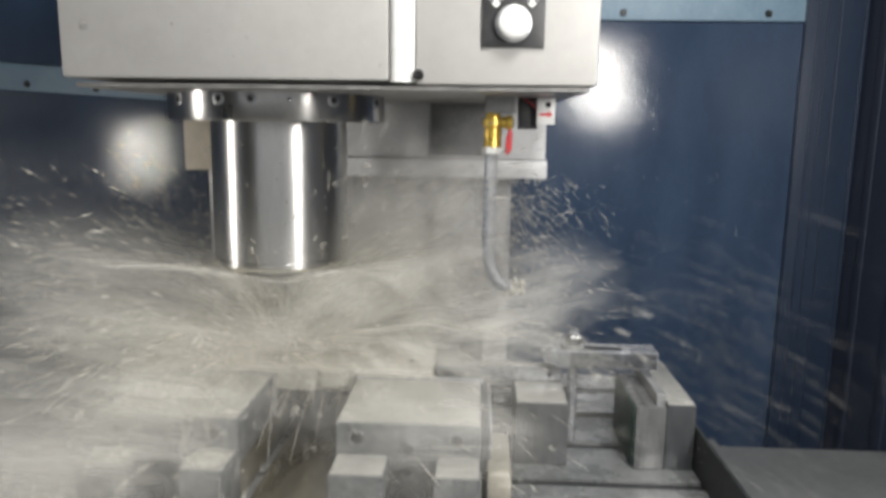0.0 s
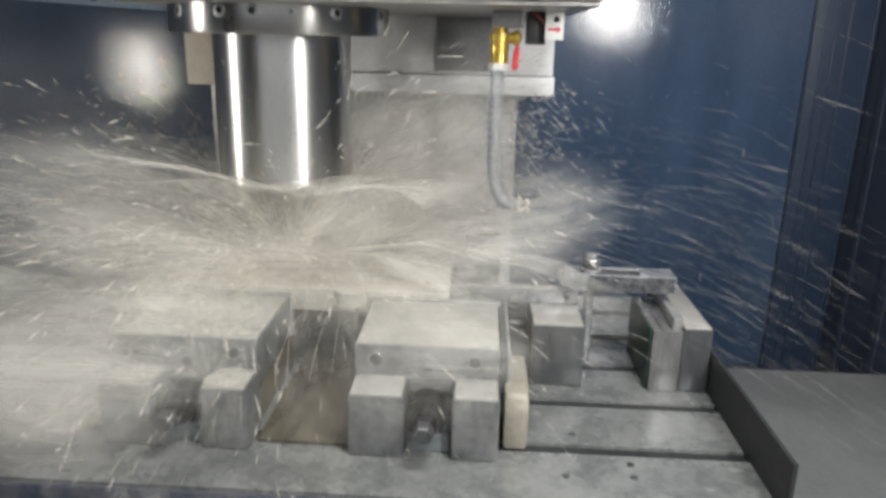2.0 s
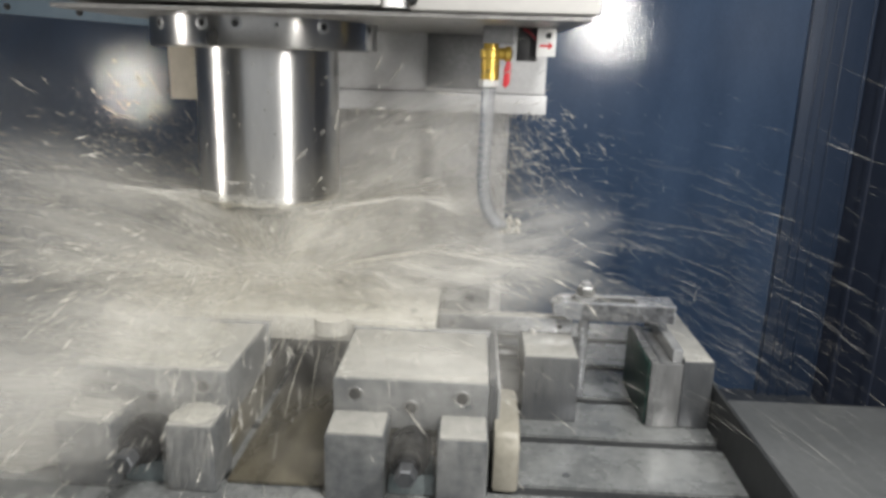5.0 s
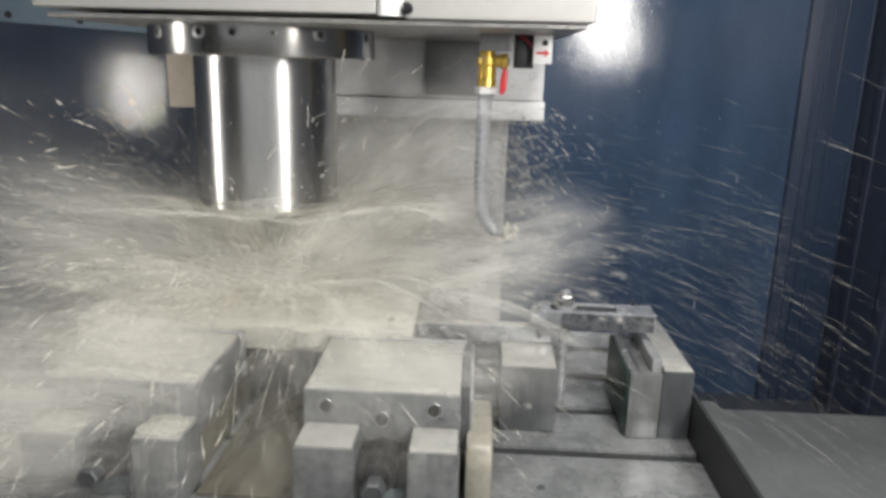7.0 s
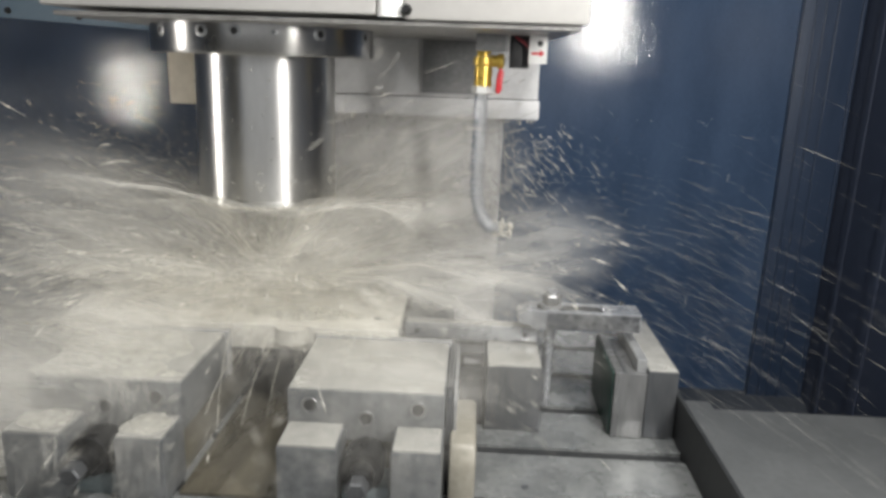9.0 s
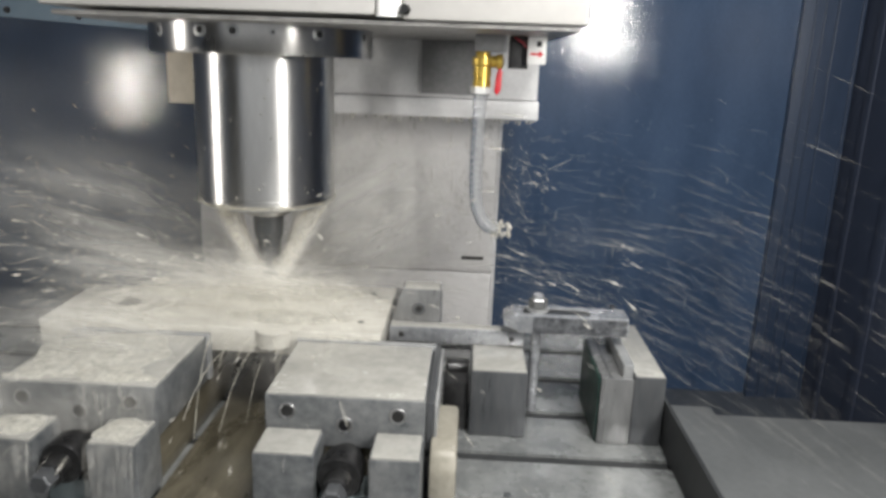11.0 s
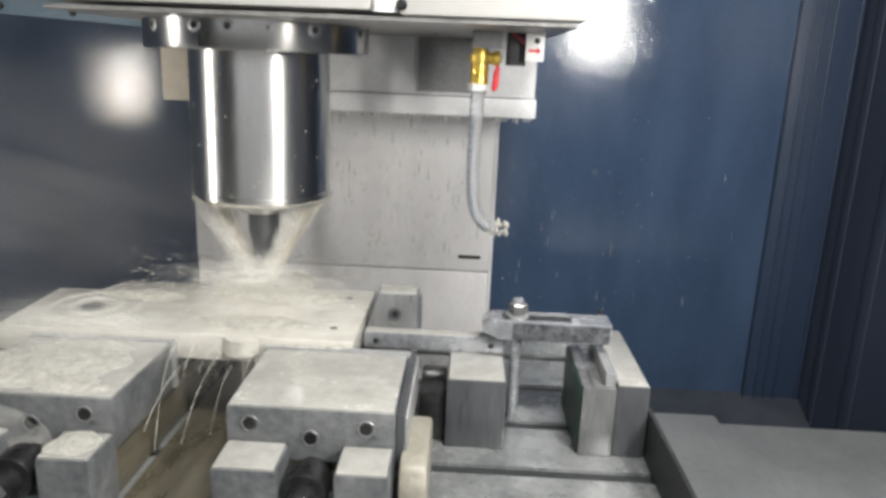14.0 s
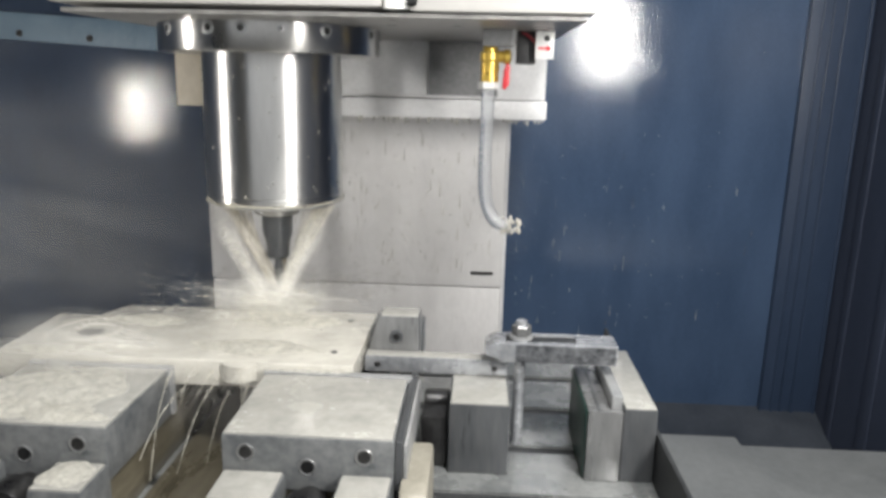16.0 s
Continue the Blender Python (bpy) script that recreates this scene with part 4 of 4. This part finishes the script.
def mist(base, label, puffs, shape=None):
    ob = thing("coolant_mist", base, label, "mist", kind="stuff")
    for x, y, z, rx, rz, lean in puffs:
        p = new("puff", shape or PUFF)
        p.parent = ob
        p.matrix_basis = pose(x - base[0], y - base[1], z - base[2], 0, lean, 0) @ Matrix.Diagonal((rx, rx, rz, 1))
    return ob


MISTS = [
    (mist((0, 0, 0.12), "thick beige coolant mist over vises and workpiece", [
        (0.0, 0.0, 0.14, 0.14, 0.07, 0), (-0.14, -0.06, 0.13, 0.18, 0.085, 12), (0.11, 0.03, 0.15, 0.15, 0.10, -20),
        (0.17, 0.12, 0.21, 0.15, 0.12, -35), (-0.27, 0.05, 0.16, 0.22, 0.10, 10), (-0.16, -0.24, 0.075, 0.15, 0.06, 0),
        (0.22, -0.04, 0.13, 0.12, 0.07, -10), (-0.36, -0.06, 0.09, 0.20, 0.08, 8),
        (0.30, 0.12, 0.13, 0.14, 0.09, -15), (-0.24, -0.24, 0.07, 0.20, 0.09, 6), (-0.075, -0.235, 0.080, 0.10, 0.055, 5), (-0.15, -0.27, 0.04, 0.13, 0.07, 0), (-0.075, -0.18, 0.110, 0.09, 0.035, 8), (0.06, -0.035, 0.155, 0.075, 0.05, -25), (0.19, -0.20, 0.075, 0.10, 0.045, 0), (0.16, 0.20, 0.27, 0.13, 0.07, -20), (-0.06, 0.0, 0.165, 0.09, 0.06, 20), (0.06, 0.0, 0.165, 0.09, 0.06, -20)]), 9.3),
    (mist((0, 0, 0.11), "thinning coolant mist over the workpiece", [
        (0.0, -0.03, 0.115, 0.12, 0.045, 0), (0.11, 0.09, 0.18, 0.14, 0.12, -30), (-0.14, -0.05, 0.115, 0.15, 0.05, 8), (-0.22, 0.10, 0.16, 0.20, 0.09, 12)]), 12.9),
    (mist((0, 0, 0.10), "light coolant mist at the cutter tip", [
        (0.0, -0.02, 0.108, 0.085, 0.028, 0), (-0.115, -0.19, 0.105, 0.11, 0.040, 5), (-0.16, -0.26, 0.05, 0.12, 0.06, 0), *[(s * (0.054 - 0.046 * u), -0.012, 0.192 - 0.086 * u, 0.016 - 0.004 * u, 0.040, s * 26) for s in (-1, 1) for u in (0.1, 0.3, 0.5, 0.7, 0.9)], (0.0, -0.03, 0.118, 0.05, 0.03, 0)]), 99.0),
    (mist((0, 0, 0.15), "thin coolant haze lingering in the chamber", [
        (-0.46, 0.22, 0.20, 0.42, 0.36, 0), (-0.34, 0.12, 0.14, 0.30, 0.20, 10), (-0.16, -0.22, 0.08, 0.15, 0.08, 0),
        (0.05, 0.15, 0.20, 0.28, 0.20, 0)], PUFF_THIN), 99.0),
]

splash = foam_mound("coolant_foam", 3, (0, 0, 0.0978), 0.060, 0.046, 0.007, FOAM, "boiling beige coolant foam at the cutter tip")


foams = [foam_mound("coolant_foam", 20 + k, (x, y, z), rx, ry, h, FOAM, "thin beige coolant foam spread on wet metal") for k, (x, y, z, rx, ry, h) in enumerate((
    (-0.055, 0.022, 0.0976, 0.045, 0.018, 0.003), (0.085, -0.045, 0.0976, 0.060, 0.020, 0.003), (-0.095, -0.068, 0.0976, 0.050, 0.010, 0.004), (0.100, 0.040, 0.0976, 0.055, 0.020, 0.003),
    (-0.020, -0.195, 0.0919, 0.034, 0.008, 0.003), (-0.094, -0.200, 0.0919, 0.024, 0.006, 0.003), (0.150, -0.0885, 0.0928, 0.040, 0.003, 0.0015)))]


def curtain(seed, x0, x1, y0, y1, z0, z1, count, label, throw):
    rg = random.Random(seed)
    bm = bmesh.new()
    for _ in range(count):
        x = rg.uniform(x0, x1)
        L = rg.uniform(0.25, 1.0) ** 1.3
        y, zt = rg.uniform(y0, y1), z1 - 0.3 * (z1 - z0) * rg.random() ** 2
        pts = []
        sx, sy = rg.uniform(-0.2, 0.12) * throw, -rg.uniform(0.1, 1.0) * throw
        for i in range(7):
            u = i / 6 * L
            pts.append((x + sx * u, y + sy * u, zt + (z0 - zt) * u ** 2.2))
        tube(pts, [rg.uniform(0.0002, 0.0008) * (1 - 0.4 * i / 6) for i in range(7)], 5, bm=bm)
    return solid("coolant_fall", bm, FALL, label, "falling coolant", ((x0 + x1) / 2, (y0 + y1) / 2, z0), kind="stuff", smooth=70)


falls = [
    curtain(5, 0.026, 0.104, -0.106, -0.086, 0.006, 0.094, 12, "coolant falling between the two vises", 0.10),
]

def drape(seed, x0, x1, y, z0, z1, lean, material, label):
    """A thin falling sheet of coolant, torn into strands, from an edge down."""
    bm = bmesh.new()
    layer = bm.loops.layers.uv.new("rays")
    nx, nz = 40, 12
    grid = []
    for j in range(nz + 1):
        v = j / nz
        grid.append([bm.verts.new((x0 + (x1 - x0) * i / nx, y - lean * v ** 0.7 + 0.004 * noise.noise((i * 0.3, v * 2, seed)), z1 + (z0 - z1) * v)) for i in range(nx + 1)])
    for j in range(nz):
        for i in range(nx):
            f = bm.faces.new((grid[j][i], grid[j][i + 1], grid[j + 1][i + 1], grid[j + 1][i]))
            for loop, (p, q) in zip(f.loops, ((i, j), (i + 1, j), (i + 1, j + 1), (i, j + 1))):
                loop[layer].uv = (min(0.3, 2.4 * (x1 - x0)) * p / nx + 0.11 * seed, 0.05 + 0.8 * q / nz)
    return solid("coolant_fall", bm, material, label, "falling coolant", ((x0 + x1) / 2, y, z0), kind="stuff", smooth=80)


falls += [
    drape(1, 0.022, 0.108, -0.092, 0.006, 0.096, 0.016, DRAPE_THIN, "torn coolant sheet falling between the vises"),
]
falls += [drape(8 + k, x, x + 0.24, -0.3115, -0.088, 0.001, 0.006, DRAPE, "coolant pouring over the table front") for k, x in enumerate((-0.70, -0.46, -0.22, 0.02))]
# coolant boiling over the vises, until the flow slackens
SPLASHES = [
    (foam_mound("coolant_splash", 60 + k, (x, y, z), rx, ry, h, FOAM, "boiling beige coolant splash on the vise", 56), end)
    for k, (x, y, z, rx, ry, h, end) in enumerate((
        (-0.056, -0.150, 0.0915, 0.060, 0.050, 0.005, 99.0), (-0.085, -0.186, 0.0915, 0.030, 0.018, 0.006, 99.0), (-0.030, -0.188, 0.0915, 0.030, 0.016, 0.005, 99.0),
        (-0.090, -0.228, 0.0612, 0.022, 0.018, 0.006, 99.0), (-0.003, -0.228, 0.0612, 0.020, 0.018, 0.004, 99.0), (-0.165, -0.18, 0.0, 0.046, 0.06, 0.016, 12.9)))]
SPLASHES += [
    (drape(3, -0.114, 0.018, -0.2105, 0.004, 0.094, 0.010, DRAPE, "coolant sheets running down the vise front"), 13.2),
    (drape(4, 0.110, 0.242, -0.2105, 0.004, 0.093, 0.008, DRAPE_THIN, "coolant sheets running down the vise front"), 9.4),
    (drape(5, -0.114, -0.066, -0.2515, 0.001, 0.064, 0.008, DRAPE, "coolant running down the vise lug"), 13.0),
    (drape(6, -0.022, 0.018, -0.2515, 0.001, 0.064, 0.008, DRAPE, "coolant running down the vise lug"), 13.0),
    (drape(7, 0.110, 0.242, -0.2520, 0.001, 0.063, 0.006, DRAPE_THIN, "coolant running down the vise lugs"), 9.4),
]


def beads(name, label, seed, count, place, category="spatter"):
    rg = random.Random(seed)
    bm = bmesh.new()
    for _ in range(count):
        p, out, L, r = place(rg)
        lathe([(r * 0.3, -L * 0.5), (r, -L * 0.25), (r * 0.6, L * 0.2), (r * 0.2, L * 0.5)], 6, p, bm=bm)
    return solid(name, bm, DROPS, label, category, kind="stuff", smooth=80)


def on_wall(rg):
    x = 0.30 + 0.42 * rg.random() ** 1.6
    z = rg.gauss(0.10, 0.10)
    run = rg.random() < 0.25
    return Vector((x, 0.4492, max(z, -0.18))), None, rg.uniform(0.008, 0.03) if run else rg.uniform(0.0015, 0.004), rg.uniform(0.0003, 0.0007)


def on_cover(rg):
    run = rg.random() < 0.4
    return Vector((rg.uniform(-0.21, 0.265), 0.3796, rg.uniform(0.03, 0.28))), None, rg.uniform(0.008, 0.028) if run else rg.uniform(0.003, 0.007), rg.uniform(0.0005, 0.0014)


beads("cover_spatter", "coolant drops and runs on the way cover", 33, 240, on_cover)
beads("wall_spatter", "coolant drops and runs on the blue wall", 31, 130, on_wall)
rng = random.Random(17)
bm = bmesh.new()
for _ in range(46):
    a, z = rng.uniform(-1.3, 1.6), 0.207 + 0.14 * rng.random() ** 1.8
    lathe([(0.0003, -0.0018), (0.0011, 0.0), (0.0003, 0.0014)], 6, ((RN + 0.0001) * math.sin(a), -(RN + 0.0001) * math.cos(a), z), bm=bm)
tagged(part("drop_spatter", bm, DROPS, head, "coolant drops on the nose"), kind="stuff")
bm = bmesh.new()
for _ in range(26):
    x, z, r = rng.uniform(-0.13, 0.14), rng.uniform(0.402, 0.47), 0.0004 + 0.0012 * rng.random() ** 3
    lathe([(r * 0.5, -0.1847), (r, -0.1843), (r, -0.1838)], 7, (x, 0, z), "y", bm=bm)
lathe([(0.002, -0.1847), (0.004, -0.1843), (0.004, -0.1838)], 9, (-0.119, 0, 0.4395), "y", bm=bm)
tagged(part("grease_spatter", bm, UNDER, head, "dark grease specks on the casing"), kind="stuff")

# ---- lamps behind the view ----
for eye, aim, (w, h), foot in ((LAMP_R, AIM_R, SIZE_R, (0.859, -0.72, 0.60)), (LAMP_L, AIM_L, SIZE_L, (-0.949, -0.30, 0.40)), (LAMP_T, AIM_T, SIZE_T, (0.42, -0.60, 1.12))):
    lampo = thing("work_lamp", (0, 0, 0), "sealed work lamp with frosted diffuser inside the enclosure", "work lamp", group="work lamps")
    part("housing", box(-w / 2 - 0.012, w / 2 + 0.012, -h / 2 - 0.012, h / 2 + 0.012, 0.010, 0.045, 0.004), SLIDE_DARK, lampo)
    part("diffuser", box(-w / 2, w / 2, -h / 2, h / 2, 0.004, 0.0098, 0.001), LIT, lampo)
    m = look(eye, aim)
    part("arm", tube([(0, 0, 0.044), m.inverted() @ Vector(foot)], 0.012, 12), SLIDE_DARK, lampo)
    lampo.matrix_world = m

# ---- what moves ----
# seconds, table offset east, table offset north
FEED = [
    (0, -0.0107, 0.0118),
    (0.5, -0.0088, 0.0095),
    (1, -0.0050, 0.0052),
    (1.5, 0.0000, 0.0000),
    (2, 0.0043, -0.0046),
    (2.5, 0.0085, -0.0080),
    (3, 0.0087, -0.0106),
    (3.5, 0.0086, -0.0136),
    (6, -0.0040, -0.0285),
    (6.5, -0.0101, -0.0303),
    (7, -0.0164, -0.0337),
    (7.5, -0.0192, -0.0372),
    (8, -0.0213, -0.0419),
    (8.5, -0.0234, -0.0465),
    (9, -0.0257, -0.0500),
    (11.5, -0.0431, -0.0645),
    (12, -0.0463, -0.0685),
    (12.5, -0.0493, -0.0733),
    (13, -0.0521, -0.0775),
    (13.5, -0.0557, -0.0809),
    (14, -0.0589, -0.0847),
    (14.5, -0.0632, -0.0876),
    (15, -0.0674, -0.0924),
    (15.5, -0.0704, -0.0976),
    (16, -0.0693, -0.1036),
]
LIFT = [(0, 0.0), (15.4, 0.0), (15.6, 0.003), (16.0, 0.0200)]


def motions():
    for ob in (table, vise, vise_left, lug, puddle, work, blk, blk2, plt, joint, clamp, stop, *falls, *foams):
        b = BASE[ob.name]
        walk(ob, [(t, pose(b.x + dx, b.y + dy, b.z)) for t, dx, dy in FEED])
    for ob, end in SPLASHES:
        b, rows = BASE[ob.name], []
        for t, dx, dy in FEED:
            sink = min(max(t - end, 0.0) / 2.0, 1.0)
            rows.append((t, pose(b.x + dx, b.y + dy, b.z - (0.10 if ob.name.startswith("coolant_fall") else 0.045) * sink)))
        walk(ob, rows)
    b = BASE[saddle.name]
    walk(saddle, [(t, pose(b.x, b.y + dy, b.z)) for t, dx, dy in FEED])
    for ob in [head, valve, tagbox] + [o for o in scene.objects if o.name.startswith("coolant_jet")]:
        b = BASE[ob.name]
        walk(ob, [(t, pose(b.x, b.y, b.z + dz)) for t, dz in LIFT])
    b = BASE[tool.name]

    def lift_at(t):
        return 0.0 if t < 15.4 else 0.02 * ((t - 15.4) / 0.6) ** 1.4
    walk(tool, [(i / 10, pose(b.x, b.y, b.z + lift_at(i / 10), 0, 0, 80 * i)) for i in range(161)])
    rg = random.Random(77)
    b = BASE[splash.name]
    walk(splash, [(i / 10, pose(b.x, b.y, b.z, 0, 0, 40 * i)) for i in range(161)])
    for ob, end in MISTS:
        b = BASE[ob.name]
        rows = []
        for i in range(81):
            t = i / 5
            drop = min(max(t - end, 0.0) / 1.4, 1.0)
            rows.append((t, pose(b.x + rg.uniform(-0.006, 0.006), b.y, b.z + rg.uniform(-0.004, 0.004) - 0.80 * drop * drop, 0, rg.uniform(-3, 3), rg.uniform(-4, 4))))
        walk(ob, rows)
    for ob, end, swing in SPRAYS:
        rows = []
        for i in range(161):
            t = i / 10
            drop = min(max(t - end, 0.0) / 1.3, 1.0)
            rows.append((t, pose(TIP.x, TIP.y, TIP.z - 0.80 * drop * drop, rg.uniform(-2.5, 2.5) * (1 - drop), rg.uniform(-2.5, 2.5) * (1 - drop), rg.uniform(-swing, swing))))
        walk(ob, rows)


motions()
